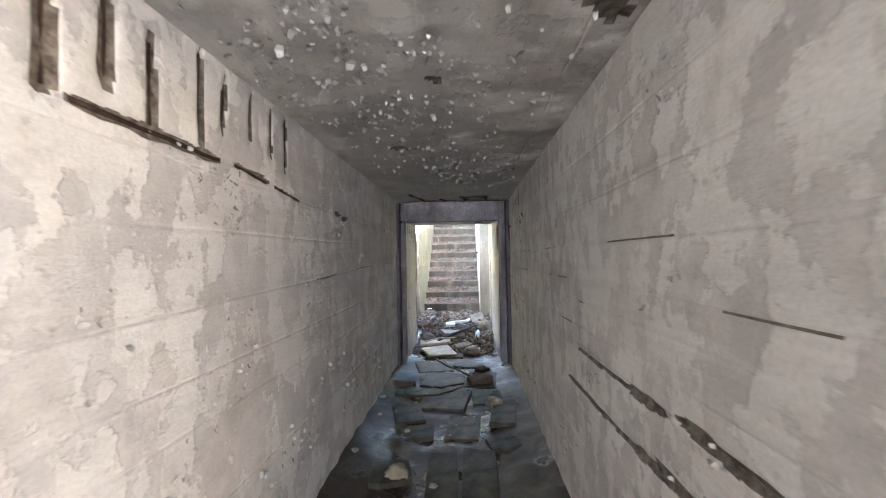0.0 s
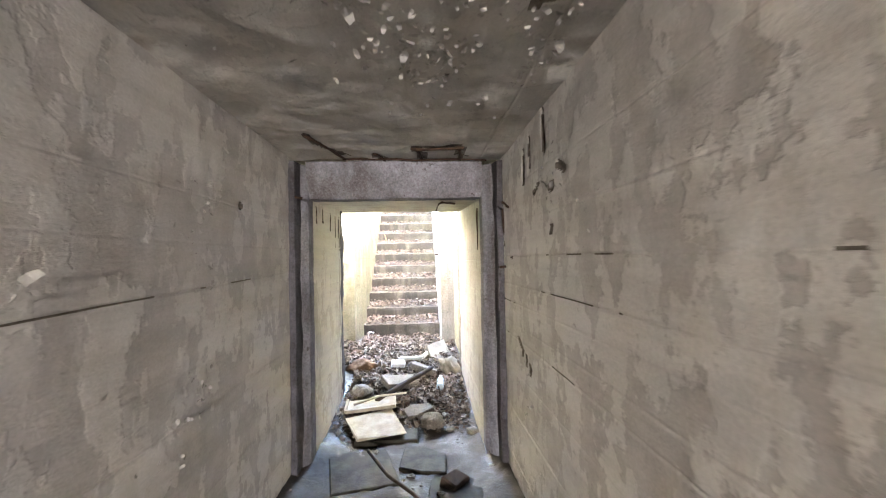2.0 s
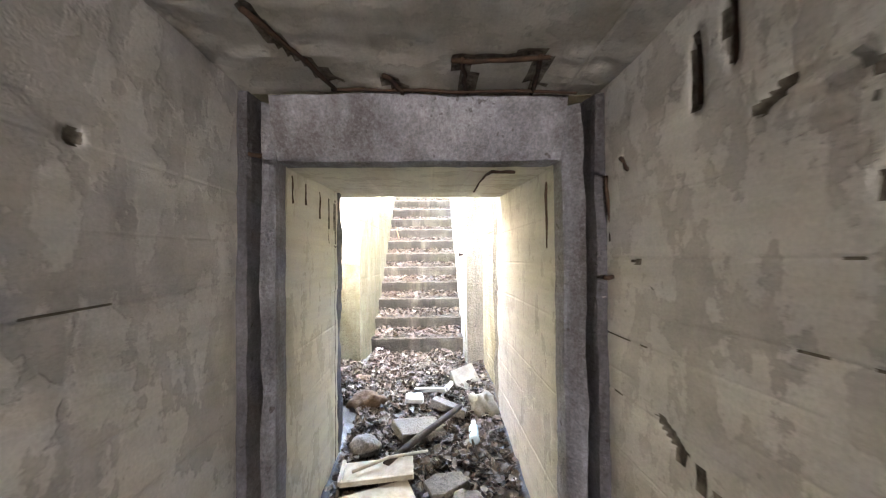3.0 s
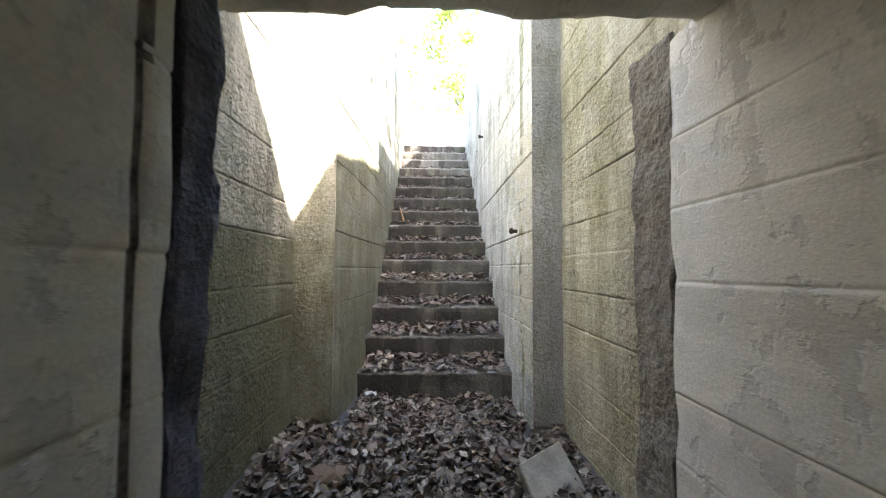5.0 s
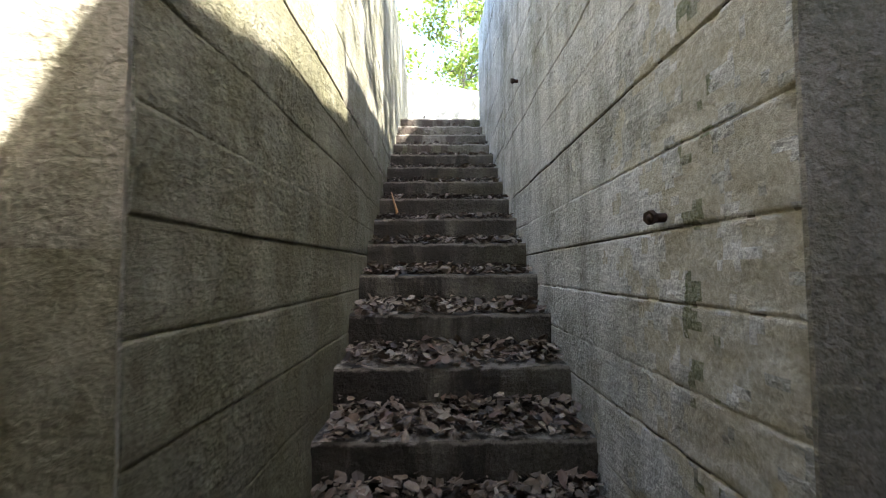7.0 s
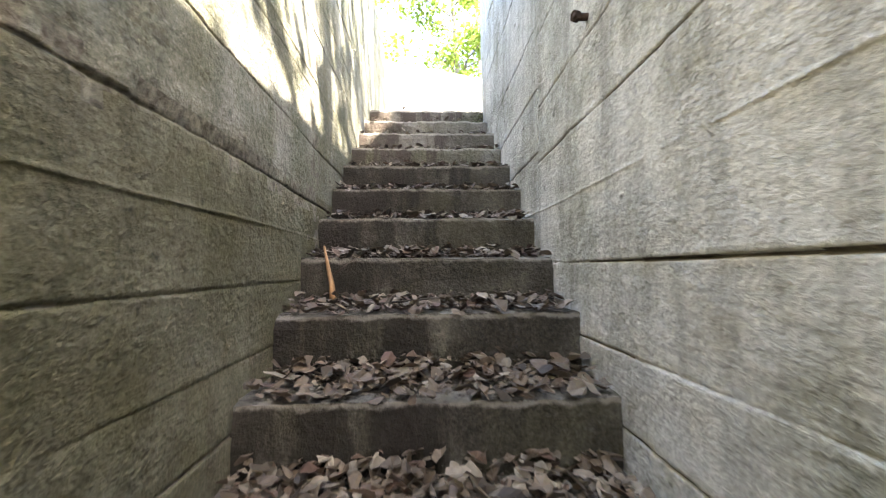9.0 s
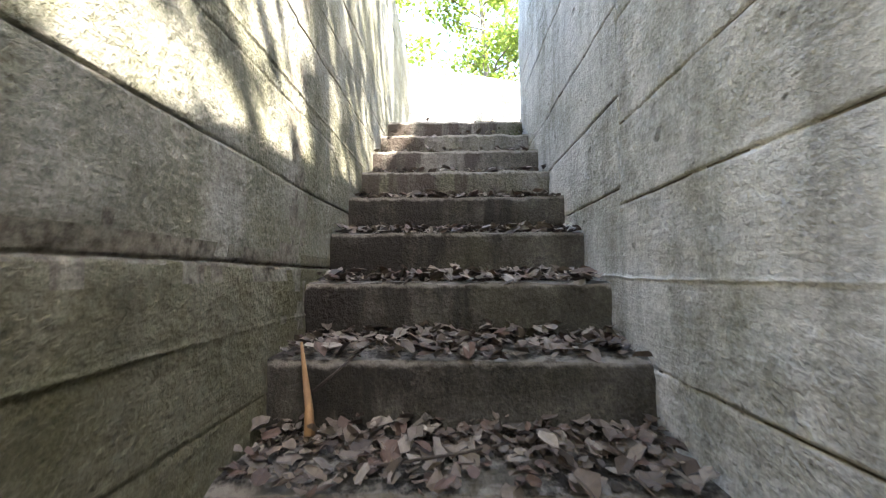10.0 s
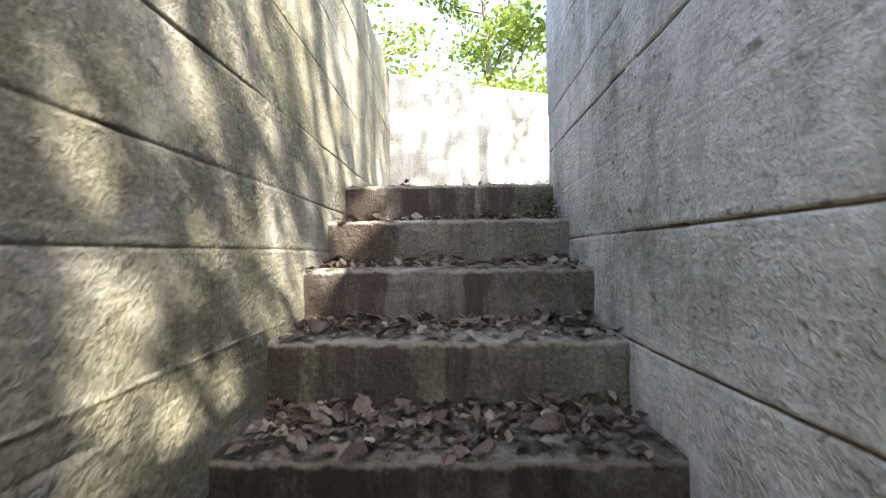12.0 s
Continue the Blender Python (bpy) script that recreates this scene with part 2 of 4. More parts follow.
# West copy: mossier, and its dark tone also stands for the shade there.
M_STAIR_W = concrete("weathered_concrete_shade", (0.54, 0.52, 0.455), (0.25, 0.238, 0.19), (0.06, 0.057, 0.038), moss=(0.095, 0.09, 0.03), mossy=0.35, seed=6)
# Damp olive concrete, darkened further for the shade low on the west side.
M_STAIR_LOW = concrete("olive_damp_shade_concrete", (0.32, 0.296, 0.21), (0.15, 0.138, 0.092), (0.045, 0.04, 0.022), moss=(0.075, 0.07, 0.022), mossy=0.38, seed=6)
# East copy, paler for light bounced off the sunlit west wall.
M_STAIR_E = concrete("weathered_concrete_bounce", (0.76, 0.75, 0.71), (0.60, 0.59, 0.55), (0.08, 0.075, 0.055), moss=(0.12, 0.125, 0.06), run=8.74, seed=6)
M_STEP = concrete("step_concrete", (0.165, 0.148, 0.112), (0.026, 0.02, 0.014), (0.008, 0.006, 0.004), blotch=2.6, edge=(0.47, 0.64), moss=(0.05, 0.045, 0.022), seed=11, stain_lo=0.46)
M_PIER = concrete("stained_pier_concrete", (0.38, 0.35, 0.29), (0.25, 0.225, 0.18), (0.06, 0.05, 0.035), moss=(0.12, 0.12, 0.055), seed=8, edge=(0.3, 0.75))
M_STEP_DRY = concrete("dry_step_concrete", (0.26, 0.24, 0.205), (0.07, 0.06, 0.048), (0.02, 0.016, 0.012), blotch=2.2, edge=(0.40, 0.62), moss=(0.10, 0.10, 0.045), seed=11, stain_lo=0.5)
M_ROUGH = concrete("broken_concrete", (0.30, 0.27, 0.23), (0.17, 0.15, 0.12), (0.05, 0.04, 0.03), grain=(8, 8, 8), seed=4)
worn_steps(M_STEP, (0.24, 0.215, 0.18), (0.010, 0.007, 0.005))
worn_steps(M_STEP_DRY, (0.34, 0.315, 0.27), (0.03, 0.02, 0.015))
M_MUD = plain("wet_mud", (0.022, 0.017, 0.013), (0.05, 0.04, 0.03), 9, rough=0.35, relief=0.02, spec=0.28)
_t = M_MUD.node_tree
_w = noise_tex(_t, 2.4, 5, 0.6)
_t.links.new(ramp(_t, _w, [(0.36, (0.12, 0.12, 0.12)), (0.5, (0.6, 0.6, 0.6))]), _t.nodes["Principled BSDF"].inputs["Roughness"])
M_RUST = plain("rusted_iron", (0.02, 0.011, 0.007), (0.055, 0.028, 0.016), 30, rough=0.85)
M_DARKMARK = plain("damp_black_dirt", (0.05, 0.04, 0.032), (0.24, 0.21, 0.18), 30, rough=0.9)
M_JOINT = plain("dirt_in_the_joints", (0.06, 0.052, 0.04), (0.22, 0.195, 0.155), 22, rough=0.95, relief=0.006)
M_STRIP = concrete("dark_strip_concrete", (0.16, 0.155, 0.18), (0.06, 0.057, 0.066), (0.02, 0.016, 0.012), seed=5, blotch=5.0)
# Dark colour for the shadow inside pits of the west stair wall.
M_HOLE = plain("pit_shade_concrete", (0.07, 0.06, 0.042), (0.26, 0.235, 0.185), 40, rough=0.95, relief=0.012)
M_FLAKE = plain("paint_flake", (0.42, 0.405, 0.39), (0.27, 0.255, 0.24), 20, rough=0.8, random_tint=0.35)
M_WOOD = plain("rotten_wood", (0.022, 0.016, 0.012), (0.055, 0.042, 0.03), 9, rough=0.8, stretch=(1, 8, 8))
M_STALK = plain("dry_stalk", (0.26, 0.145, 0.06), (0.15, 0.085, 0.04), 24, rough=0.75, stretch=(1, 1, 0.3))
M_PALEWOOD = plain("pale_board", (0.45, 0.405, 0.31), (0.28, 0.24, 0.175), 9, rough=0.75)
M_WHITE = plain("white_plastic", (0.70, 0.70, 0.68), (0.58, 0.58, 0.56), 14, rough=0.5)
M_BRICK = plain("dirty_brick", (0.075, 0.052, 0.04), (0.04, 0.031, 0.026), 14, rough=0.9, relief=0.008)
M_DRYLEAF = leaf_mat("dry_leaves", [(0.045, 0.030, 0.019), (0.11, 0.077, 0.049), (0.165, 0.126, 0.087), (0.025, 0.017, 0.011), (0.26, 0.215, 0.16), (0.06, 0.040, 0.026), (0.12, 0.086, 0.056), (0.085, 0.046, 0.030)], 0.6)
M_STEPLEAF = leaf_mat("grey_dry_leaves", [(0.05, 0.037, 0.027), (0.115, 0.088, 0.065), (0.175, 0.142, 0.108), (0.026, 0.019, 0.013), (0.27, 0.23, 0.18), (0.075, 0.052, 0.037), (0.12, 0.092, 0.068), (0.095, 0.055, 0.038), (0.04, 0.03, 0.022)], 0.65)
M_MOSS = leaf_mat("dark_moss", [(0.035, 0.04, 0.014), (0.06, 0.065, 0.022), (0.05, 0.04, 0.02), (0.09, 0.10, 0.03)], 0.8)
M_LEAF = leaf_mat("green_leaves", [(0.13, 0.20, 0.03), (0.21, 0.30, 0.05), (0.28, 0.35, 0.075), (0.16, 0.25, 0.04)], 0.5, 0.35)
M_BARK = plain("bark", (0.10, 0.085, 0.065), (0.19, 0.17, 0.14), 8, rough=0.9, stretch=(3, 3, 0.6), relief=0.02)
M_SLAB = plain("wet_slab", (0.020, 0.018, 0.014), (0.065, 0.06, 0.046), 9, rough=0.62, relief=0.008, spec=0.12)
M_PALEROCK = plain("pale_rubble", (0.27, 0.245, 0.19), (0.16, 0.14, 0.105), 9, rough=0.9, relief=0.01)
M_SOIL = plain("dark_soil", (0.07, 0.042, 0.025), (0.13, 0.085, 0.05), 14, rough=0.95, relief=0.02)
M_BOTTLE = plain("pale_blue_plastic", (0.45, 0.56, 0.62), (0.55, 0.64, 0.68), 10, rough=0.25, spec=0.6, relief=0.002)
M_GROUND = plain("forest_ground", (0.07, 0.055, 0.035), (0.12, 0.10, 0.06), 2.2, rough=0.95, relief=0.04)


# ---- mesh helpers ----
def link_mesh(name, verts, faces, mat, parent=None, smooth=False, label=""):
    me = bpy.data.meshes.new(name)
    me.from_pydata([tuple(v) for v in verts], [], faces)
    me.materials.append(mat)
    if smooth:
        me.polygons.foreach_set("use_smooth", [True] * len(me.polygons))
    me.update()
    ob = new(name, me)
    if parent:
        ob.parent = parent
    if label:
        ob["label"] = label
    return ob


def part(name, bm, mat, parent=None, label="", smooth=False):
    me = bpy.data.meshes.new(name)
    bm.to_mesh(me)
    bm.free()
    me.materials.append(mat)
    if smooth:
        me.polygons.foreach_set("use_smooth", [True] * len(me.polygons))
    ob = new(name, me)
    if parent:
        ob.parent = parent
    if label:
        ob["label"] = label
    return ob


def fbm(x, y, z):
    return noise.fractal(Vector((x, y, z)), 0.6, 2.1, 4)


def dent_depth(dents, u, h):
    """How deep, 0 to 1, the gouges (u0, h0, u1, h1, half width, depth) cut at a place, and the depth in metres."""
    best, deep = 0.0, 0.0
    for u0, h0, u1, h1, w, dep in dents:
        if min(u0, u1) - 3 * w < u < max(u0, u1) + 3 * w and min(h0, h1) - 3 * w < h < max(h0, h1) + 3 * w:
            du, dh = u1 - u0, h1 - h0
            q = du * du + dh * dh
            f = 0 if q < 1e-9 else min(1, max(0, ((u - u0) * du + (h - h0) * dh) / q))
            r = math.hypot(u - u0 - f * du, h - h0 - f * dh)
            ww = w * (1.0 + 0.6 * noise.noise(Vector((u * 14, h * 14, dep * 50))))
            k = max(0.0, 1 - (r / max(ww, 0.003)) ** 2)
            if k * dep > deep:
                best, deep = k, k * dep
    return best, deep


def relief_wall(name, origin, U, V, N, lu, lv, thick, mat, joints, seed=0, cell=0.05, row=0.07, proud=0.003, groove=0.006, lumps=0.004, chip=0.0, top=None, dents=(), hurt=None, flare=0.0, groove_fine=True, parent=None, chip_start=False, tilt=None, lower=None):
    """A cast wall with the marks of its boards: length lu along U, height lv along V, seen from the side of N. joints:
    heights of the board joints;
    top: its height along U where that changes; dents: gouges, with the broken material hurt in them; lower: height and
    material of a darker band."""
    rnd = random.Random(seed)
    origin, U, V, N = Vector(origin), Vector(U), Vector(V), Vector(N)
    nu = max(2, int(lu / cell) + 1)
    rows = {0.0: None, lv: None}
    joints = [q if isinstance(q, tuple) else (q, 0.6) for q in joints]
    for j, (h, _k) in enumerate(joints):
        if 0.03 < h < lv - 0.03:
            for q, share in ((0.012, 0.0), (0.0055, 0.0), (0.0028, 0.7), (0.0, 1.0)):
                rows[h - q] = rows[h + q] = (j, share)
    us = [lu * i / (nu - 1) for i in range(nu)]
    for u0, h0, u1, h1, w, _dep in dents:
        if lu > 0.8 and w < 0.03 and groove_fine:
            if abs(h1 - h0) < 0.04:
                for hh in {h0, h1}:
                    for q in (-1.0, -0.45, 0.45, 1.0):
                        if 0.01 < hh + q * w < lv - 0.01:
                            rows.setdefault(hh + q * w, None)
            if abs(u1 - u0) < 0.04:
                us += [u0 + q * w for q in (-1.1, -0.6, 0.0, 0.6, 1.1) if 0.01 < u0 + q * w < lu - 0.01]
    us = sorted(set(us))
    us = [u for i, u in enumerate(us) if i in (0, len(us) - 1) or (u - us[i - 1] > 0.005 and lu - u > 0.005)]
    nu = len(us)
    hs = []
    for h in sorted(rows):
        if hs and h - hs[-1] < 0.0022:
            if rows[h] is None:
                continue
            if rows[hs[-1]] is None and len(hs) > 1:
                hs.pop()
        hs.append(h)
    if hs[-1] != lv:
        hs.append(lv)
    full = []
    for a, b in zip(hs, hs[1:]):
        k = max(1, int((b - a) / row))
        full += [a + (b - a) * i / k for i in range(k)]
    full.append(lv)
    offs = [rnd.uniform(-proud, proud) for _ in range(len(joints) + 1)]
    cuts = [rnd.uniform(0.8, 3.2) for _ in range(len(joints) + 1)]
    levels = [(h, rows.get(h), sum(1 for q, _k in joints if q < h - 1e-6)) for h in full]
    verts, faces, cut, soil = [], [], [], []
    nv = len(full)
    for u in us:
        lim = lv if top is None else min(lv, top(u))
        for h, j, bidx in levels:
            sunk = 0.0
            d = offs[bidx] * (1 if (u // cuts[bidx]) % 2 == 0 else -0.6)
            d += lumps * fbm(u * 2.3 + seed * 3.1, h * 3.0, seed) + 0.35 * lumps * fbm(u * 11, h * 11, seed + 3)
            if j is not None:
                jn, share = j
                keep = 0.68 + 0.9 * noise.noise(Vector((u * 1.3, jn * 7.3, seed))) + 0.45 * noise.noise(Vector((u * 9, jn * 3.1, seed)))
                sunk = joints[jn][1] * groove * share * min(1.4, max(0.0, keep))
                d -= sunk
            if chip:
                e = u if chip_start else min(u, lu - u)
                if e < 0.04:
                    d -= chip * max(0, 0.25 + noise.noise(Vector((u * 9, h * 9, seed + 2))) + 0.5 * noise.noise(Vector((u * 9, h * 31, seed + 4)))) * (1 - e / 0.04)
            g, deep = dent_depth(dents, u, h) if dents else (0, 0)
            d -= 0.4 * deep + flare * max(0.0, 1 - u / 1.3)
            cut.append(g)
            soil.append(sunk)
            rise = 0.012 * noise.noise(Vector((u * 0.8, h * 2, seed + 5))) + (tilt(u, h) if tilt else 0.0)
            hh = h if h in (0.0, lv) else min(max(h + rise, 0.002), lv - 0.002)
            verts.append(origin + U * u + V * min(hh, lim) + N * d)
    for i in range(nu - 1):
        for j in range(nv - 1):
            a = i * nv + j
            faces.append((a, a + nv, a + nv + 1, a + 1))
    inner = len(faces)
    flip = U.cross(V).dot(N) < 0
    if flip:
        faces = [f[::-1] for f in faces]
    base = len(verts)
    ring = [j for j in range(nv)] + [i * nv + nv - 1 for i in range(1, nu)] + [(nu - 1) * nv + j for j in range(nv - 2, -1, -1)] + [i * nv for i in range(nu - 2, 0, -1)]
    m = len(ring)
    verts += [verts[r].copy() for r in ring]
    verts += [verts[r] - N * ((verts[r] - origin).dot(N) + thick) for r in ring]
    for q in range(m):
        n = (q + 1) % m
        f = (base + q, base + n, base + m + n, base + m + q)
        faces.append(f if not flip else f[::-1])
    back = tuple(range(base + m, base + 2 * m))
    faces.append(back if not flip else back[::-1])
    ob = link_mesh(name, verts, faces, mat, parent, True)
    ob.data.polygons.foreach_set("use_smooth", [p < inner for p in range(len(faces))])
    ob.data.materials.append(hurt or M_JOINT)
    ob.data.materials.append(M_JOINT)
    index = []
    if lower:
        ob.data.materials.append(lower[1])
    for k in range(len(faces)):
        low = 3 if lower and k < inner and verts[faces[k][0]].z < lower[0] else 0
        if k >= inner:
            index.append(0)
        elif sum(cut[v] for v in faces[k]) > 1.0:
            index.append(1)
        else:
            index.append(2 if sum(soil[v] for v in faces[k]) > 0.0145 else low)
    ob.data.polygons.foreach_set("material_index", index)
    return ob


def rough_block(name, lo, hi, mat, seed=0, cell=0.06, wear=0.012, lumps=0.004, parent=None, label=""):
    """A cast block with worn, uneven edges."""
    lo, hi = Vector(lo), Vector(hi)
    size = hi - lo
    n = [max(2, int(round(size[i] / cell)) + 1) for i in range(3)]
    idx, verts, faces = {}, [], []

    def vert(i, j, k):
        key = (i, j, k)
        if key not in idx:
            p = Vector([lo[a] + size[a] * c / (n[a] - 1) for a, c in enumerate(key)])
            ends = [(-1 if c == 0 else 1 if c == n[a] - 1 else 0) for a, c in enumerate(key)]
            if sum(1 for e in ends if e) >= 2:
                w = wear * (0.35 + max(-0.2, 1.3 * noise.noise(Vector((p.x * 6 + seed, p.y * 6, p.z * 6)))))
                w += 2.2 * wear * max(0, noise.noise(Vector((p.x * 2.7 + seed * 2, p.y * 2.7, p.z * 2.7))) - 0.25)
                for a in range(3):
                    p[a] -= ends[a] * w
            for a in range(3):
                if ends[a]:
                    p[a] += lumps * fbm(p.x * 4 + seed, p.y * 4, p.z * 4 + a)
            idx[key] = len(verts)
            verts.append(p)
        return idx[key]

    for a in range(3):
        b, c = (a + 1) % 3, (a + 2) % 3
        for side in (0, n[a] - 1):
            for i in range(n[b] - 1):
                for j in range(n[c] - 1):
                    q = []
                    for di, dj in ((0, 0), (1, 0), (1, 1), (0, 1)):
                        key = [0, 0, 0]
                        key[a], key[b], key[c] = side, i + di, j + dj
                        q.append(vert(*key))
                    faces.append(tuple(q) if side else tuple(q[::-1]))
    return link_mesh(name, verts, faces, mat, parent, False, label)


def box(bm, lo, hi):
    m = Matrix.Translation((Vector(lo) + Vector(hi)) / 2) @ Matrix.Diagonal((*(Vector(hi) - Vector(lo)), 1))
    return bmesh.ops.create_cube(bm, size=1, matrix=m)


def boards(lo, hi, width, seed):
    rnd = random.Random(seed)
    h, out = lo, []
    while h < hi:
        h += width * rnd.uniform(0.75, 1.25)
        out.append(h)
    return out


def structure(ob, label, category):
    return tagged(ob, label, category, kind="structure")


X, Y, Z = Vector((1, 0, 0)), Vector((0, 1, 0)), Vector((0, 0, 1))

# ---- corridor ----
def gouges(origin, rows):
    return [(a - origin, b, c - origin, d, w, dep) for a, b, c, d, w, dep in rows]


WEST_GOUGES = gouges(REAR, [
    (1.53, 1.86, 1.53, 2.12, 0.025, 0.03), (1.668, 1.93, 1.672, 2.12, 0.022, 0.03), (1.804, 1.87, 1.804, 2.08, 0.020, 0.03), (2.0, 1.88, 2.005, 2.15, 0.019, 0.03),
    (2.12, 1.97, 2.135, 2.13, 0.014, 0.025), (2.29, 1.95, 2.3, 2.12, 0.009, 0.02), (2.465, 1.95, 2.462, 2.12, 0.012, 0.025), (2.6, 1.93, 2.608, 2.13, 0.014, 0.025),
    (1.59, 1.85, 2.09, 1.846, 0.019, 0.03), (2.21, 1.85, 2.43, 1.834, 0.012, 0.025), (2.5, 1.825, 2.73, 1.80, 0.009, 0.02),
    (3.3, 1.80, 3.38, 1.80, 0.016, 0.025), (3.45, 1.778, 3.57, 1.79, 0.014, 0.025), (4.868, 1.808, 4.868, 1.808, 0.019, 0.03)])
EAST_GOUGES = gouges(0.95, [
    (2.88, 0.91, 2.08, 0.924, 0.012, 0.02), (2.08, 0.924, 1.6, 0.955, 0.022, 0.03), (2.67, 1.08, 2.1, 1.092, 0.009, 0.02), (2.1, 1.09, 1.9, 1.094, 0.020, 0.025), (1.8, 1.109, 1.4, 1.10, 0.020, 0.025),
    (4.614, 1.665, 4.60, 1.665, 0.031, 0.035), (4.57, 1.834, 4.60, 1.83, 0.025, 0.03), (5.015, 1.92, 5.02, 2.05, 0.022, 0.03), (4.895, 1.95, 4.9, 2.1, 0.014, 0.03),
    (4.67, 2.0, 4.68, 2.14, 0.025, 0.03), (4.83, 1.84, 4.76, 1.872, 0.014, 0.025), (4.45, 1.88, 4.5, 1.90, 0.022, 0.03), (3.119, 1.694, 3.119, 1.694, 0.019, 0.03), (3.3, 1.975, 3.3, 1.975, 0.014, 0.03),
    (5.3, 1.55, 5.34, 1.55, 0.011, 0.02), (5.2, 1.12, 4.95, 1.0, 0.014, 0.02)])
west = structure(relief_wall("wall_corridor_west", (CX0, REAR, 0), Y, Z, X, 5.79 - REAR, CEIL, 0.5, M_PAINT_L, [(0.45, 0.6), (0.72, 0.6), (1.02, 0.7), (1.178, 0.5), (1.42, 1.1), (1.62, 0.4), (1.80, 0.5)], 1, cell=0.02, row=0.028, groove=0.004, tilt=lambda u, h: 0.033 * max(-2.3, min(2.3, u + REAR - 3.4)) * math.exp(-((h - 1.42) / 0.16) ** 2), lumps=0.004, proud=0.0012, dents=WEST_GOUGES, hurt=M_DARKMARK), "flaking whitewashed corridor wall with gouged rebar slots", "wall")
east = structure(relief_wall("wall_corridor_east", (CX1, 0.95, 0), Y, Z, -X, 5.79 - 0.95, CEIL, 0.5, M_PAINT_R, [(0.42, 0.6), (0.68, 0.6), (0.92, 0.5), (1.105, 0.9), (1.18, 0.8), (1.295, 0.9), (1.395, 0.95), (1.558, 1.12), (1.74, 0.7), (1.93, 0.5)], 2, cell=0.02, row=0.028, groove=0.0046, lumps=0.003, proud=0.0012, dents=EAST_GOUGES, hurt=M_DARKMARK), "pale peeling board-marked concrete corridor wall", "wall")
structure(relief_wall("wall_corridor_side", (CX1, REAR, 0), Y, Z, -X, -0.05 - REAR, CEIL, 0.5, M_PAINT_R, [0.42, 0.92, 1.4, 1.7], 4), "pale peeling concrete corridor wall", "wall")
structure(rough_block("lintel_side", (CX1, -0.05, 2.0), (CX1 + 0.5, 0.95, CEIL), M_PAINT_R, 9, 0.15), "unseen concrete lintel over the added side doorway", "lintel")
CEIL_GOUGES = [(y - REAR + 0.4, x - CX0 + 0.5, y1 - REAR + 0.4, x1 - CX0 + 0.5, w, d) for x, y, x1, y1, w, d in (
    (-0.3, 5.07, -0.26, 5.3, 0.02, 0.03), (-0.26, 5.3, -0.18, 5.5, 0.018, 0.03), (0.0, 5.44, 0.06, 5.55, 0.018, 0.03), (0.25, 5.33, 0.29, 5.55, 0.02, 0.03),
    (0.49, 5.3, 0.53, 5.55, 0.022, 0.03), (0.27, 5.33, 0.49, 5.3, 0.022, 0.03), (-0.13, 3.24, -0.05, 3.27, 0.03, 0.03), (0.165, 2.3, 0.2, 2.33, 0.02, 0.02), (0.62, 1.85, 0.72, 1.95, 0.04, 0.03), (0.5, 4.0, 0.7, 3.9, 0.012, 0.02))]
structure(relief_wall("ceiling", (CX0 - 0.5, REAR - 0.4, CEIL), Y, X, -Z, 5.6 - REAR + 0.4, CX1 - CX0 + 1.0, ROOF - CEIL, M_CEIL, [(0.5 + CX1 - CX0 - 0.13, 0.35)], 3, cell=0.03, row=0.03, groove=0.012, lumps=0.012, dents=CEIL_GOUGES, hurt=M_DARKMARK), "whitewashed concrete corridor ceiling with flaking paint", "ceiling")
rear = new("wall_rear")
structure(rear, "rear concrete wall with an open doorway", "wall")
rough_block("jamb", (CX0 - 0.5, REAR - 0.4, 0), (CX0 + 0.15, REAR, CEIL), M_PAINT_L, 5, 0.15, parent=rear)
rough_block("jamb", (CX1 - 0.15, REAR - 0.4, 0), (CX1 + 0.5, REAR, CEIL), M_PAINT_R, 6, 0.15, parent=rear)
rough_block("lintel", (CX0 + 0.15, REAR - 0.4, 2.05), (CX1 - 0.15, REAR, CEIL), M_PAINT_R, 7, 0.15, parent=rear)

# ---- door frame and passage ----
doorframe = new("door_frame")
structure(doorframe, "blue-grey concrete door frame with chipped edges", "door frame")
rough_block("jamb", (CX0 + 0.04, FRONT, 0), (PX0, FRONT + 0.24, CEIL - 0.014), M_FRAME, 12, 0.025, 0.008, parent=doorframe)
rough_block("jamb", (PX1, FRONT, 0), (CX1 - 0.042, FRONT + 0.24, CEIL - 0.014), M_FRAME, 13, 0.025, 0.008, parent=doorframe)
rough_block("lintel", (PX0 + 0.003, FRONT - 0.008, LINTEL), (PX1 - 0.003, FRONT + 0.238, CEIL - 0.012), M_FRAME, 14, 0.025, 0.010, 0.006, parent=doorframe)
for ob in list(doorframe.children):
    for v in ob.data.vertices:
        if v.co.y < FRONT + 0.1:
            if ob.name.startswith("lintel"):
                f = (CEIL - v.co.z) / (CEIL - LINTEL)
            else:
                f = (v.co.x - CX0) / (PX0 - CX0) if v.co.x < 0 else (CX1 - v.co.x) / (CX1 - PX1)
            v.co.y += 0.13 * min(1.0, max(0.0, f))
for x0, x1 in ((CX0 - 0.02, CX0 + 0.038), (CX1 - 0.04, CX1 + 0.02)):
    rough_block("rebate", (x0, FRONT - 0.035, 0), (x1, FRONT + 0.24, CEIL - 0.012), M_STRIP, 15, 0.03, 0.008, 0.006, parent=doorframe, label="dark rebate strip")
y0 = FRONT + 0.24
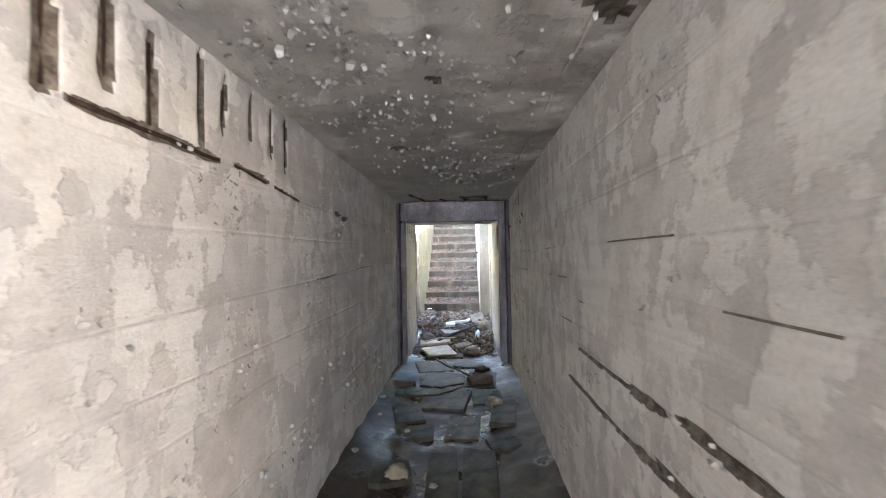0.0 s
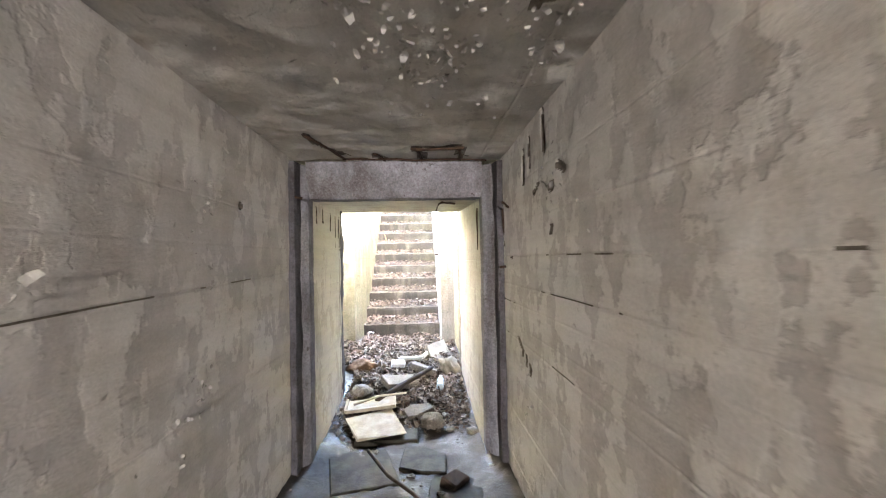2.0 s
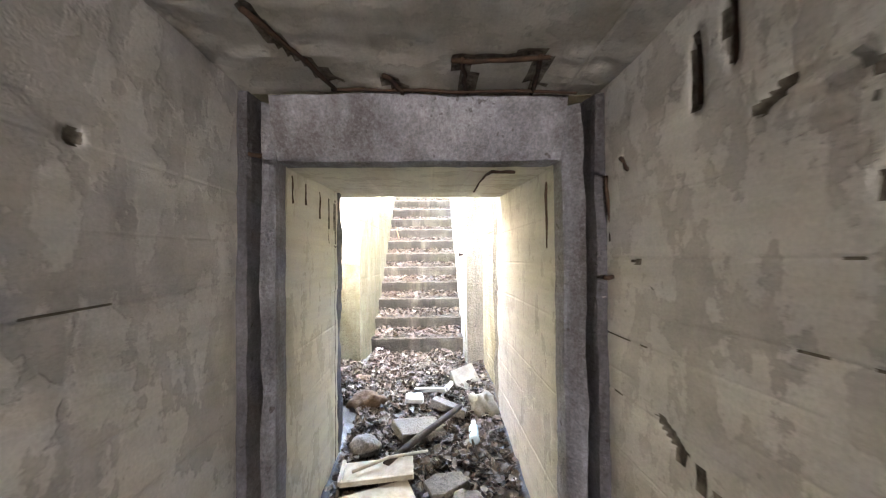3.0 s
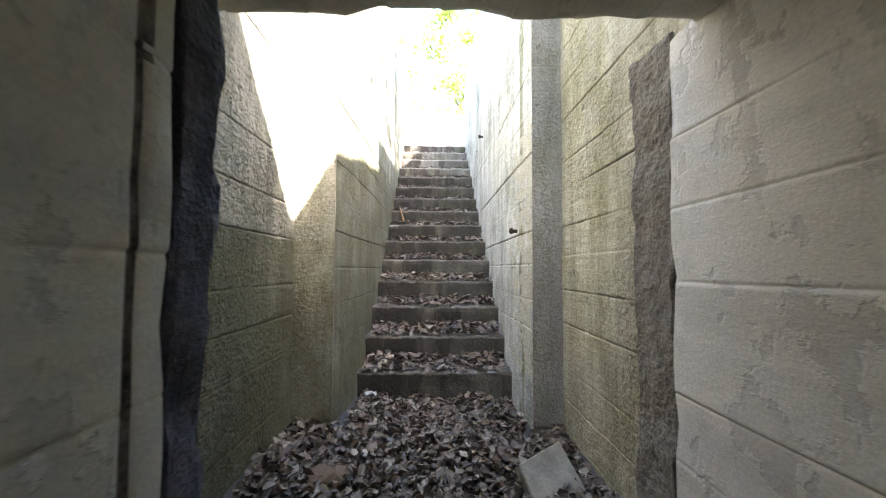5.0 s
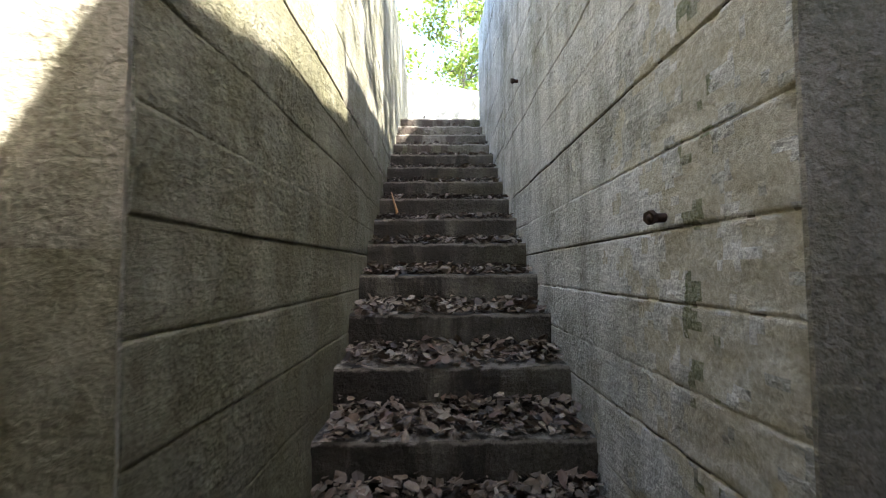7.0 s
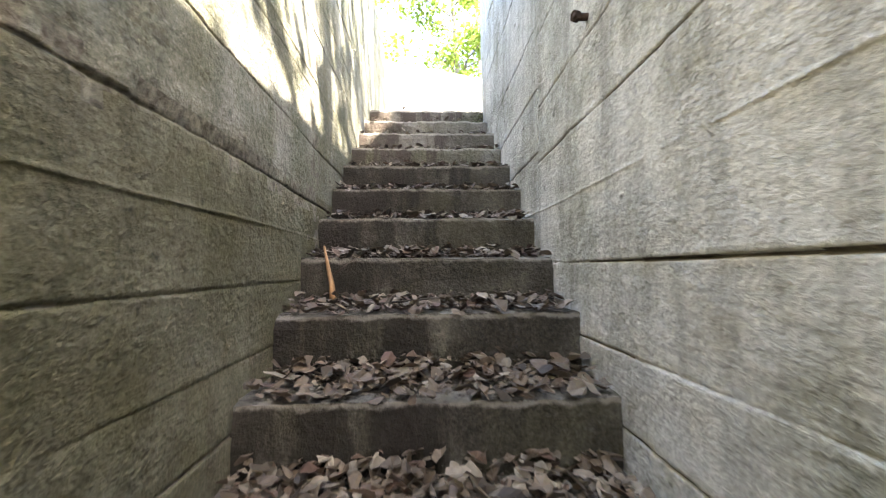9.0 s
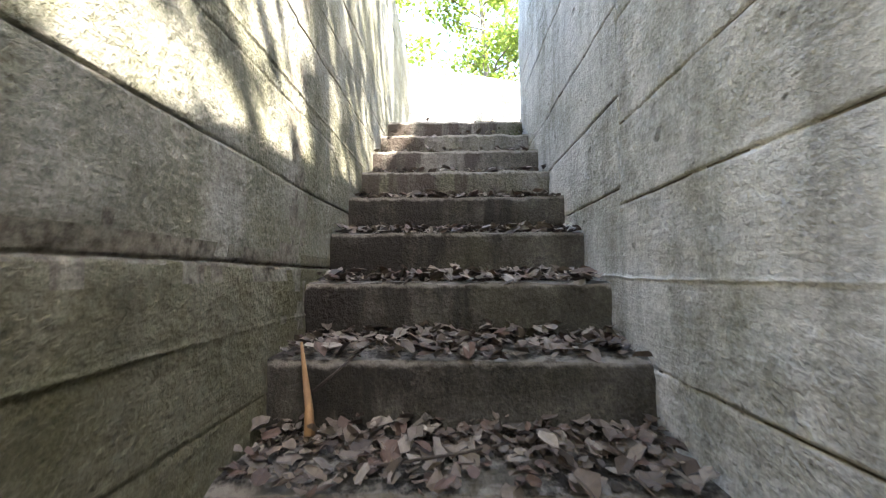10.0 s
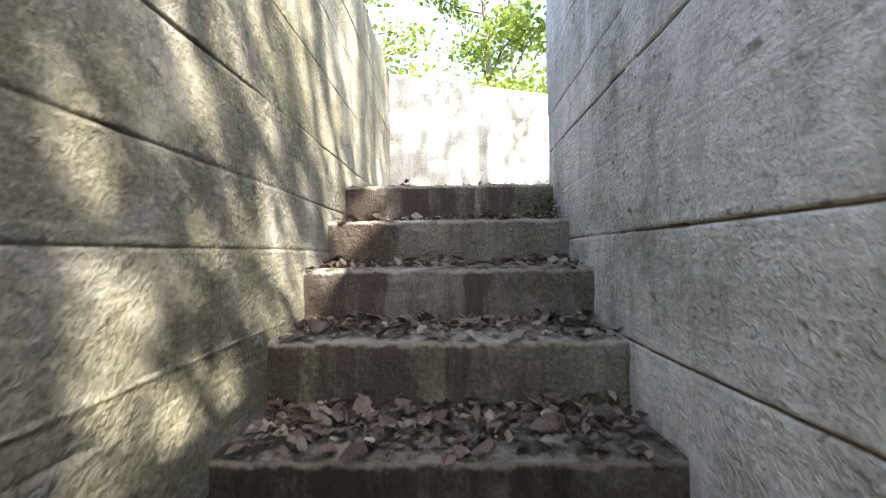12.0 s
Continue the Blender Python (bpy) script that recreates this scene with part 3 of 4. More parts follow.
structure(relief_wall("wall_passage_west", (PX0, y0, 0), Y, Z, X, 6.735 - y0, LINTEL + 0.1, 0.3, M_PASSAGE, boards(0.2, 1.9, 0.24, 21), 21, cell=0.025, chip=0.02, proud=0.001, groove=0.004, dents=[(6.655 - y0, 0.1, 6.66 - y0, 2.0, 0.011, 0.02), (6.5 - y0, 1.72, 6.5 - y0, 1.9, 0.02, 0.02), (6.62 - y0, 1.80, 6.64 - y0, 1.84, 0.02, 0.02)], hurt=M_DARKMARK), "pale limewashed passage wall with board marks", "wall")
structure(relief_wall("wall_passage_east", (PX1, y0, 0), Y, Z, -X, 7.32 - y0, LINTEL + 0.1, 0.6, M_PASSAGE_E, boards(0.25, 1.9, 0.26, 22), 22, cell=0.025, chip=0.022, proud=0.001, groove=0.004), "pale limewashed passage wall with board marks", "wall")
passage_roof = structure(relief_wall("ceiling_passage", (CX0 - 0.5, y0, LINTEL), Y, X, -Z, EXIT - y0, CX1 - CX0 + 1.0, ROOF - LINTEL, M_PASSAGE, boards(0.2, 2.2, 0.18, 23), 23, cell=0.025, chip=0.03, proud=0.0015, groove=0.004), "board-marked concrete passage ceiling and roof slab", "ceiling")
for v in passage_roof.data.vertices:
    if v.co.z < LINTEL + 0.15:
        v.co.z += 0.075 * (v.co.y - y0) / (EXIT - y0)
        if v.co.y > EXIT - 0.09:
            v.co.z += (0.03 * math.exp(-((v.co.x + 0.08) / 0.14) ** 2) + 0.012 * noise.noise(Vector((v.co.x * 9, 0, 3)))) * (1 - (EXIT - v.co.y) / 0.09)
structure(rough_block("broken_jamb_west", (PX0 - 0.3, 6.74, 0), (PX0 - 0.004, 6.88, LINTEL + 0.1), M_STRIP, 26, 0.025, 0.022, 0.014), "rough concrete jamb strip at the exit", "wall")
structure(rough_block("broken_jamb_east", (PX1 + 0.012, 7.325, 0), (LX1 + 0.3, 7.585, 2.10), M_ROUGH, 25, 0.02, 0.016, 0.012), "broken rough concrete jamb at the exit", "wall")

# ---- landing and stair walls ----
LAND_E = [(0.45, 0.6), (0.62, 0.8), (0.785, 0.9), (1.04, 1.0), (1.232, 0.9), (1.42, 0.35), (1.58, 0.9), (1.782, 1.0), (1.95, 0.9), (2.2, 0.9), (2.39, 0.6), (2.6, 0.9), (2.8, 0.6), (3.0, 0.8), (3.25, 0.6), (3.5, 0.8), (3.75, 0.6), (4.0, 0.6)]
LAND_W = [(0.62, 0.6), (0.89, 0.8), (1.087, 0.9), (1.255, 1.0), (1.50, 1.1), (1.69, 0.8), (1.92, 0.6), (2.15, 0.8), (2.4, 0.6), (2.6, 0.7), (2.85, 0.6), (3.1, 0.7), (3.35, 0.6), (3.6, 0.6), (3.9, 0.6)]
STAIR_W = [(0.6, 0.5), (0.9, 0.5), (1.14, 0.7), (1.35, 0.6), (1.555, 0.9), (1.75, 0.3), (1.965, 0.6), (2.155, -0.5), (2.325, 1.5), (2.605, 1.4), (2.865, 0.35), (2.93, -0.5), (3.172, 0.9), (3.37, 0.55), (3.63, 1.0), (3.965, 1.1), (4.25, 0.7), (4.5, 0.6)]
structure(relief_wall("wall_landing_west", (LX0, 6.75, 0), Y, Z, X, PIER - 6.75 + 0.02, TOP, 0.5, M_DAMP_SHADE, LAND_W, 31, lower=(1.49, M_STAIR_LOW), proud=0.0015, groove=0.005, cell=0.03, row=0.05, top=lambda u: LINTEL if u < 0.36 else wall_top(u + 6.75)), "damp board-marked concrete landing wall darkened for its shade", "wall")
structure(relief_wall("wall_landing_east", (LX1, 7.21, 0), Y, Z, -X, PIER - 7.21 + 0.02, TOP, 0.5, M_LAND, LAND_E, 32, proud=0.0015, groove=0.0055, cell=0.03, row=0.05, top=lambda u: wall_top(u + 7.21)), "yellowish mossy board-marked concrete landing wall", "wall")
# Added out of view to cut the sun on the pier and west wall.
structure(relief_wall("wall_wing_east", (LX1, 4.0, ROOF), Y, Z, -X, 3.58, TOP - ROOF, 0.5, M_LAND, [0.3, 0.6, 0.9], 38, top=lambda u: wall_top(u + 4.0) - ROOF), "unseen wall on the bunker roof added to block the sun", "wall")
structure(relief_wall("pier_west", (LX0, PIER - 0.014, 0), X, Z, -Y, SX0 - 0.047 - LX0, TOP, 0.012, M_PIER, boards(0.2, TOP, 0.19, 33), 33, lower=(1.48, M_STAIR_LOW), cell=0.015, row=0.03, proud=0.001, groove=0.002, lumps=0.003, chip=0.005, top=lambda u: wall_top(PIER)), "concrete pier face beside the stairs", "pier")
structure(relief_wall("pier_east", (SX1, PIER - 0.014, 0), X, Z, -Y, LX1 - SX1, TOP, 0.012, M_PIER, boards(0.2, TOP, 0.19, 34), 34, cell=0.015, row=0.03, proud=0.001, groove=0.002, lumps=0.003, chip=0.005, top=lambda u: wall_top(PIER)), "concrete pier face with a crumbling edge beside the stairs", "pier")
_r = random.Random(31)
POUR_PITS = []
for _ in range(110):
    q, h = 2.96 + _r.gauss(0, 0.045), _r.uniform(2.1, 3.6)
    POUR_PITS.append((q, h, q + _r.uniform(-0.02, 0.02), h + _r.uniform(-0.03, 0.03), _r.uniform(0.006, 0.018), _r.uniform(0.006, 0.016)))
for _ in range(70):
    q, h = _r.uniform(1.35, 2.85), 2.335 + _r.gauss(0, 0.010)
    POUR_PITS.append((q, h, q + _r.uniform(0.01, 0.07), h + _r.uniform(-0.01, 0.008), _r.uniform(0.008, 0.020), _r.uniform(0.012, 0.026)))
for _ in range(60):
    q, h = _r.uniform(0.2, 6.0), _r.uniform(1.2, 4.3)
    POUR_PITS.append((q, h, q + _r.uniform(0.0, 0.03), h + _r.uniform(-0.01, 0.01), _r.uniform(0.006, 0.014), _r.uniform(0.008, 0.016)))
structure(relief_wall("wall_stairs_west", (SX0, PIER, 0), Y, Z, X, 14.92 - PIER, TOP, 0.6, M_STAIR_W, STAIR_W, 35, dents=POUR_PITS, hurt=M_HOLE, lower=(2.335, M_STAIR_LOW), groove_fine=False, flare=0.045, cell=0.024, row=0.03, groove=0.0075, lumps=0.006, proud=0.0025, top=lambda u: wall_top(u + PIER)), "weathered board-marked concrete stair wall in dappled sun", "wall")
_r = random.Random(12)
HONEYCOMB = []
for _ in range(380):
    q = abs(_r.gauss(0, 0.30))
    h = _r.uniform(0.7, 2.2)
    HONEYCOMB.append((q, h, q + _r.uniform(0, 0.04), h + _r.uniform(-0.02, 0.02), _r.uniform(0.012, 0.03), _r.uniform(0.006, 0.018)))
POUR = 11.41
LOWER_E = [(0.75, 0.6), (0.99, 0.7), (1.162, 0.9), (1.372, 0.8), (1.562, 1.1), (1.77, 0.8), (2.033, 1.4), (2.29, -0.5), (2.53, 0.8), (2.80, 1.0), (3.15, 0.7), (3.42, 0.7), (3.70, 0.8), (4.0, 0.6), (4.3, 0.6)]
UPPER_E = [(2.1, 0.5), (2.29, -0.5), (2.582, 1.0), (2.895, 1.2), (3.21, 1.3), (3.45, 0.25), (3.70, 1.2), (3.89, 0.9), (4.2, 0.8), (4.5, 0.6)]
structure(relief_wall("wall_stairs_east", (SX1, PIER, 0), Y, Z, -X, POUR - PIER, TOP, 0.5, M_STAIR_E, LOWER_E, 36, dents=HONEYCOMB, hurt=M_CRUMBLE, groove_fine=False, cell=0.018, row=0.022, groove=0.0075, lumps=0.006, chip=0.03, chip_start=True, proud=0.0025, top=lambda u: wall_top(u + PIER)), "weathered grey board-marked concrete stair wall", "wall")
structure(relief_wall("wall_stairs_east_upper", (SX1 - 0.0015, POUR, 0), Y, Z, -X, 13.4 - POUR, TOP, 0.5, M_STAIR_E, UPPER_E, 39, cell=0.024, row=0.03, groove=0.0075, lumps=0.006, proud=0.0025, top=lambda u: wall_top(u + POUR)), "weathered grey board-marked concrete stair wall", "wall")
d = Vector((1.1, 0.4, 0)).normalized()
structure(relief_wall("wall_top", (SX0 - 0.02, 14.86, 3.2), d, Z, Vector((d.y, -d.x, 0)), 4.0, 4.8 - 3.2, 0.4, M_STAIR, [(0.36, 1.3), (1.0, 0.3), (1.3, 0.2)], 37, cell=0.03, row=0.04, groove=0.009), "sunlit low concrete wall at the top of the stairs", "wall")

# ---- floor ----
def floor_height(x, y):
    rise = 0.14 * min(1, max(0, (y - 6.2) / 1.6))
    rise += 0.03 * max(0, fbm(x * 4.0, y * 4.0, 9.0)) * (1 if y > 6.3 else 0)
    lump = 0.02 * fbm(x * 3, y * 3, 1.0) + 0.012 * fbm(x * 9, y * 9, 4.0)
    edge = 0.05 * max(0, abs(x - 0.1) - 0.35) / 0.3
    return FLOOR - 0.01 + rise + lump + edge


def sheet(name, x0, x1, y0, y1, nx, ny, fn, mat):
    verts, faces = [], []
    for i in range(nx + 1):
        for j in range(ny + 1):
            x, y = x0 + (x1 - x0) * i / nx, y0 + (y1 - y0) * j / ny
            verts.append((x, y, fn(x, y)))
    for i in range(nx):
        for j in range(ny):
            a = i * (ny + 1) + j
            faces.append((a, a + ny + 1, a + ny + 2, a + 1))
    return link_mesh(name, verts, faces, mat, None, True)


structure(sheet("floor", -0.9, 0.95, REAR - 0.4, 9.2, 50, 260, floor_height, M_MUD), "dark wet muddy concrete corridor floor", "floor")

# ---- stairs ----
stairs = new("stairs")
structure(stairs, "worn concrete staircase with leaf litter on its steps", "stairs")
for k in range(STEPS):
    y, z = step_edge(k)
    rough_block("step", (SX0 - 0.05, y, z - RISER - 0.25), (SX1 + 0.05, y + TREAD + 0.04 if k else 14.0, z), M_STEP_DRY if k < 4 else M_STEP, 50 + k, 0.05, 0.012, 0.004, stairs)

# ---- leaf litter ----
def leaf_verts(rnd, p, size, yaw, pitch, roll, curl):
    """A leaf, folded along its rib and curled at the rim."""
    m = Matrix.Translation(p) @ Euler((pitch, roll, yaw)).to_matrix().to_4x4()
    w = size * rnd.uniform(0.26, 0.4)
    e = size * 0.11
    pts = [(-size / 2, 0, 0), (-size * 0.05, 0, curl * 0.2), (size / 2, 0, curl)]
    for sgn in (1, -1):
        for fx, fw, fz in ((-0.32, 0.72, 0.5), (-0.02, 1.0, 1.0), (0.3, 0.66, 1.1)):
            pts.append((size * fx + rnd.uniform(-e, e), sgn * w * fw + rnd.uniform(-e, e), curl * fz + rnd.uniform(-e, e)))
    return [m @ Vector(q) for q in pts]


LEAF_FACES = [(0, 1, 4, 3), (1, 2, 5, 4), (1, 0, 6, 7), (2, 1, 7, 8)]


def litter(name, spots, seed, mat, lo, hi, label, category, flat=0.5):
    rnd = random.Random(seed)
    verts, faces = [], []
    for p in spots(rnd):
        b = len(verts)
        s = rnd.uniform(lo, hi)
        verts += leaf_verts(rnd, p, s, rnd.uniform(0, 6.28), rnd.gauss(0, flat), rnd.gauss(0, flat), s * rnd.uniform(-0.25, 0.3))
        faces += [tuple(b + i for i in f) for f in LEAF_FACES]
    return tagged(link_mesh(name, verts, faces, mat), label, category, kind="stuff")


def step_spots(rnd, first=0, last=STEPS):
    for k in range(first, last):
        y, z = step_edge(k)
        n = [12, 90, 170, 280, 390, 440, 490, 540, 580, 600, 620, 640, 660, 680, 720][k]
        for _ in range(n):
            yy = y + TREAD * (1 - abs(rnd.gauss(0, 0.5))) if rnd.random() < 0.6 else y + rnd.uniform(0.0, TREAD)
            yy = max(yy, y - 0.005)
            back = (yy - y) / TREAD
            yield Vector((rnd.uniform(SX0 + 0.02, SX1 - 0.02), yy, z + 0.006 + rnd.uniform(0, 0.03 + 0.035 * back) * (0.4 + k / 15)))


def landing_spots(rnd):
    for _ in range(13000):
        y = rnd.uniform(6.1, 9.12)
        if y < 6.6 and rnd.random() > (y - 6.0) / 0.6:
            continue
        lim = (SX0, SX1) if y > PIER else (LX0, LX1) if y > EXIT + 0.2 else (PX0, PX1)
        x = rnd.uniform(lim[0] + 0.03, lim[1] - 0.03)
        yield Vector((x, y, floor_height(x, y) + rnd.uniform(0, 0.05)))


litter("leaf_litter", lambda rnd: step_spots(rnd, 0, 9), 1, M_STEPLEAF, 0.010, 0.068, "dry greyish-brown fallen leaves on the upper stair treads", "leaves", 0.34)
litter("leaf_litter", lambda rnd: step_spots(rnd, 9, STEPS), 4, M_DRYLEAF, 0.012, 0.074, "dark brown fallen leaves covering the lower stair treads", "leaves", 0.36)
litter("leaf_litter", landing_spots, 2, M_DRYLEAF, 0.018, 0.066, "dry brown fallen leaves covering the landing", "leaves")


def crumbs(rnd):
    """Small broken bits of leaves and twigs along the backs of the treads."""
    for k in range(STEPS):
        y, z = step_edge(k)
        for _ in range(420):
            back = 1 - abs(rnd.gauss(0, 0.35))
            yield Vector((rnd.uniform(SX0 + 0.01, SX1 - 0.01), y + TREAD * max(0.0, back), z + 0.004 + rnd.uniform(0, 0.012)))


litter("leaf_crumbs", crumbs, 3, M_DRYLEAF, 0.008, 0.026, "crumbled leaf debris and dirt on the stair treads", "leaf debris", 0.4)


# ---- flakes of paint ----
def flakes(name, count, seed, place, label):
    """Curled scales of paint that hang off a surface. place gives a spot and the outward normal."""
    rnd = random.Random(seed)
    verts, faces = [], []
    while count:
        got = place(rnd)
        if got is None:
            continue
        count -= 1
        p, nrm, lo, hi = got
        sz = rnd.uniform(lo, hi) * (1.6 if rnd.random() < 0.12 else 1)
        a = nrm.orthogonal().normalized()
        a.rotate(Matrix.Rotation(rnd.uniform(0, 6.28), 3, nrm))
        c = nrm.cross(a)
        b0 = len(verts)
        lift = rnd.uniform(0.2, 1.0) * sz
        for fa, fc, fn in ((-0.5, -0.4, 0), (-0.4, 0.45, 0), (0.1, -0.5, 0.35), (0.1, 0.4, 0.3), (0.5, -0.3, 1.0), (0.45, 0.3, 0.9)):
            verts.append(p + a * sz * (fa + rnd.uniform(-.12, .12)) + c * sz * (fc + rnd.uniform(-.12, .12)) + nrm * (0.002 + lift * fn))
        faces += [(b0, b0 + 1, b0 + 3, b0 + 2), (b0 + 2, b0 + 3, b0 + 5, b0 + 4)]
    return tagged(link_mesh(name, verts, faces, M_FLAKE), label, "paint flakes", kind="stuff")


def on_ceiling(rnd):
    cx, cy, sp = rnd.choice(((0.05, 1.75, 0.2), (-0.1, 2.1, 0.22), (-0.15, 2.6, 0.25), (0.1, 3.2, 0.3), (0.15, 3.7, 0.3), (0.35, 3.9, 0.25), (0.2, 2.5, 0.3), (0.5, 4.3, 0.2)))
    x, y = cx + rnd.gauss(0, sp), cy + rnd.gauss(0, sp)
    if not (CX0 + 0.04 < x < CX1 - 0.1 and 1.2 < y < 5.1) or noise.noise(Vector((x * 5, y * 5, 1.0))) < -0.15:
        return None
    return Vector((x, y, CEIL - 0.003)), -Z, 0.004, 0.022


def on_west(rnd):
    y, z = rnd.uniform(1.6, 4.6), rnd.uniform(0.5, 1.85)
    if noise.noise(Vector((y * 2.5, z * 2.5, 8.0))) + 0.35 * noise.noise(Vector((y * 9, z * 9, 2.0))) < 0.12:
        return None
    return Vector((CX0 + 0.003, y, z)), X, 0.004, 0.018


def on_east(rnd):
    y, z = rnd.uniform(1.4, 5.3), rnd.uniform(0.5, 2.0)
    if noise.noise(Vector((y * 2.5, z * 2.5, 18.0))) < 0.3:
        return None
    return Vector((CX1 - 0.003, y, z)), -X, 0.005, 0.018


flakes("paint_flakes", 1700, 5, on_ceiling, "curled white paint flakes hanging from the ceiling")
flakes("paint_flakes", 620, 6, on_west, "curled white paint scales on the corridor wall")
flakes("paint_flakes", 160, 7, on_east, "small paint scales on the corridor wall")


# ---- rusty bars and bolts ----
def bar(pts, r, label, category="reinforcing bar", group="rusted bars"):
    bm = bmesh.new()
    tube(bm, pts, [r * (1 + 0.15 * math.sin(i * 2.3)) for i in range(len(pts))], 6)
    return tagged(part("reinforcing_bar", bm, M_RUST, smooth=True), label, category, group)


def wobble(a, b, n, amp, seed):
    rnd = random.Random(seed)
    a, b = Vector(a), Vector(b)
    return [a.lerp(b, i / (n - 1)) + Vector([rnd.uniform(-amp, amp) for _ in range(3)]) for i in range(n)]


def tube(bm, pts, radii, sides=7):
    rings = []
    for i, p in enumerate(pts):
        a = (Vector(pts[min(i + 1, len(pts) - 1)]) - Vector(pts[max(i - 1, 0)])).normalized()
        u = a.orthogonal().normalized()
        v = a.cross(u)
        rings.append([bm.verts.new(Vector(p) + (u * math.cos(t) + v * math.sin(t)) * radii[i]) for t in [6.2832 * q / sides for q in range(sides)]])
    for r0, r1 in zip(rings, rings[1:]):
        for q in range(sides):
            bm.faces.new((r0[q], r0[(q + 1) % sides], r1[(q + 1) % sides], r1[q]))
    bm.faces.new(rings[0][::-1])
    bm.faces.new(rings[-1])


for i, (y, za, zb) in enumerate([(1.53, 1.86, 2.12), (1.67, 1.93, 2.12), (1.804, 1.87, 2.08), (2.0, 1.88, 2.15), (2.13, 1.97, 2.13), (2.465, 1.95, 2.12), (2.605, 1.93, 2.13)]):
    bar(wobble((CX0 - 0.012, y, za), (CX0 - 0.01, y, zb), 5, 0.003, i), 0.006, "rusted vertical bar in a wall slot")
bar(wobble((CX0 - 0.01, 1.58, 1.85), (CX0 - 0.01, 2.12, 1.846), 7, 0.003, 20), 0.007, "rusted horizontal bar in a wall slot")
bar(wobble((CX0 - 0.008, 2.2, 1.85), (CX0 - 0.008, 2.75, 1.80), 7, 0.003, 21), 0.005, "rusted horizontal bar in a wall slot")
for i, (a, b) in enumerate([((-0.3, 5.06), (-0.18, 5.52)), ((0.0, 5.43), (0.06, 5.57)), ((0.25, 5.32), (0.29, 5.57)), ((0.49, 5.29), (0.53, 5.57)), ((0.22, 5.335), (0.52, 5.3))]):
    bar(wobble((*a, CEIL - 0.004), (*b, CEIL - 0.012), 6, 0.005, 40 + i), 0.008, "rusted bar exposed in the broken ceiling")
bar(wobble((-0.2, 5.545, CEIL - 0.012), (0.68, 5.535, CEIL - 0.02), 9, 0.006, 50), 0.006, "rusted bar above the door lintel")
for i, (y, za, zb) in enumerate([(5.015, 1.92, 2.06), (4.897, 1.94, 2.11), (4.675, 1.99, 2.14)]):
    bar(wobble((CX1 + 0.01, y, za), (CX1 + 0.01, y, zb), 4, 0.003, 60 + i), 0.007, "rusted vertical bar in a wall slot")
bar(wobble((CX1 + 0.004, 5.36, 1.835), (CX1 - 0.05, 5.3, 1.86), 4, 0.003, 70), 0.007, "rusted bar stub beside the door")
bar(wobble((CX1 + 0.006, 5.5, 1.62), (CX1 - 0.006, 5.51, 1.85), 6, 0.006, 71), 0.007, "rusted bar beside the door frame")
bar(wobble((CX1 + 0.004, 5.48, 1.49), (CX1 - 0.04, 5.46, 1.49), 3, 0.002, 72), 0.008, "rusted bar stub beside the door")
bar(wobble((CX0 - 0.004, 5.54, 1.94), (PX0 - 0.005, 5.56, 1.935), 4, 0.003, 73), 0.009, "rusted bar stub at the lintel corner")
bar(wobble((0.40, 5.9, LINTEL - 0.003), (0.50, 5.76, LINTEL - 0.02), 5, 0.006, 74), 0.007, "bent rusted bar under the lintel")
bar(wobble((0.40, 5.9, LINTEL - 0.003), (0.40, 6.4, LINTEL - 0.002), 5, 0.006, 75), 0.005, "rusted bar under the passage ceiling")
for i, (y, n) in enumerate([(5.86, 0.12), (6.05, 0.1), (6.3, 0.14)]):
    bar(wobble((PX0 + 0.001, y, LINTEL - 0.02), (PX0 + 0.002, y, LINTEL - 0.02 - n), 4, 0.003, 80 + i), 0.005, "thin rusted bar in the passage wall")
bar(wobble((PX1 - 0.001, 5.89, 1.9), (PX1 - 0.001, 5.9, 1.6), 6, 0.003, 84), 0.006, "thin rusted bar in the passage wall")


def bolt(x, y, z, length):
    b = new("anchor_bolt")
    b.location = (x, y, z)
    tagged(b, "rusty anchor bolt stub in the stair wall", "bolt", "anchor bolts")
    bm = bmesh.new()
    tube(bm, [(0.03, 0, 0), (-length * 0.5, 0, -0.002), (-length, -0.01, -0.004)], [0.013, 0.013, 0.012], 8)
    part("shank", bm, M_RUST, b, smooth=True)
    bm = bmesh.new()
    tube(bm, [(-length * 0.7, 0, 0), (-length * 1.02, -0.005, -0.002)], [0.02, 0.02], 6)
    part("nut", bm, M_RUST, b)
    return b


bolt(SX1, 8.88, 1.60, 0.05)
bolt(SX1, 10.77, 2.86, 0.05)


# ---- slabs of the corridor floor ----
def chunk(name, w, l, h, mat, seed, rough=0.18, sides=7):
    """A broken flat piece with an uneven outline, at the origin, lying on z = 0."""
    rnd = random.Random(seed)
    bm = bmesh.new()
    low, top = [], []
    for q in range(sides):
        a = 6.2832 * (q + 0.5 + (0 if sides == 4 else rnd.uniform(-0.25, 0.25))) / sides
        k = max(abs(math.cos(a)), abs(math.sin(a)))
        r = (1 - rough * rnd.random()) / k
        x, y = 0.5 * w * r * math.cos(a), 0.5 * l * r * math.sin(a)
        low.append(bm.verts.new((x, y, -0.02)))
        top.append((x, y, h * rnd.uniform(0.8, 1.05)))
    mid = [bm.verts.new((x, y, z - 0.006)) for x, y, z in top]
    tp = [bm.verts.new((x * 0.96, y * 0.96, z)) for x, y, z in top]
    for q in range(sides):
        n = (q + 1) % sides
        bm.faces.new((low[q], low[n], mid[n], mid[q]))
        bm.faces.new((mid[q], mid[n], tp[n], tp[q]))
    bm.faces.new(tp)
    bm.faces.new(low[::-1])
    return bm


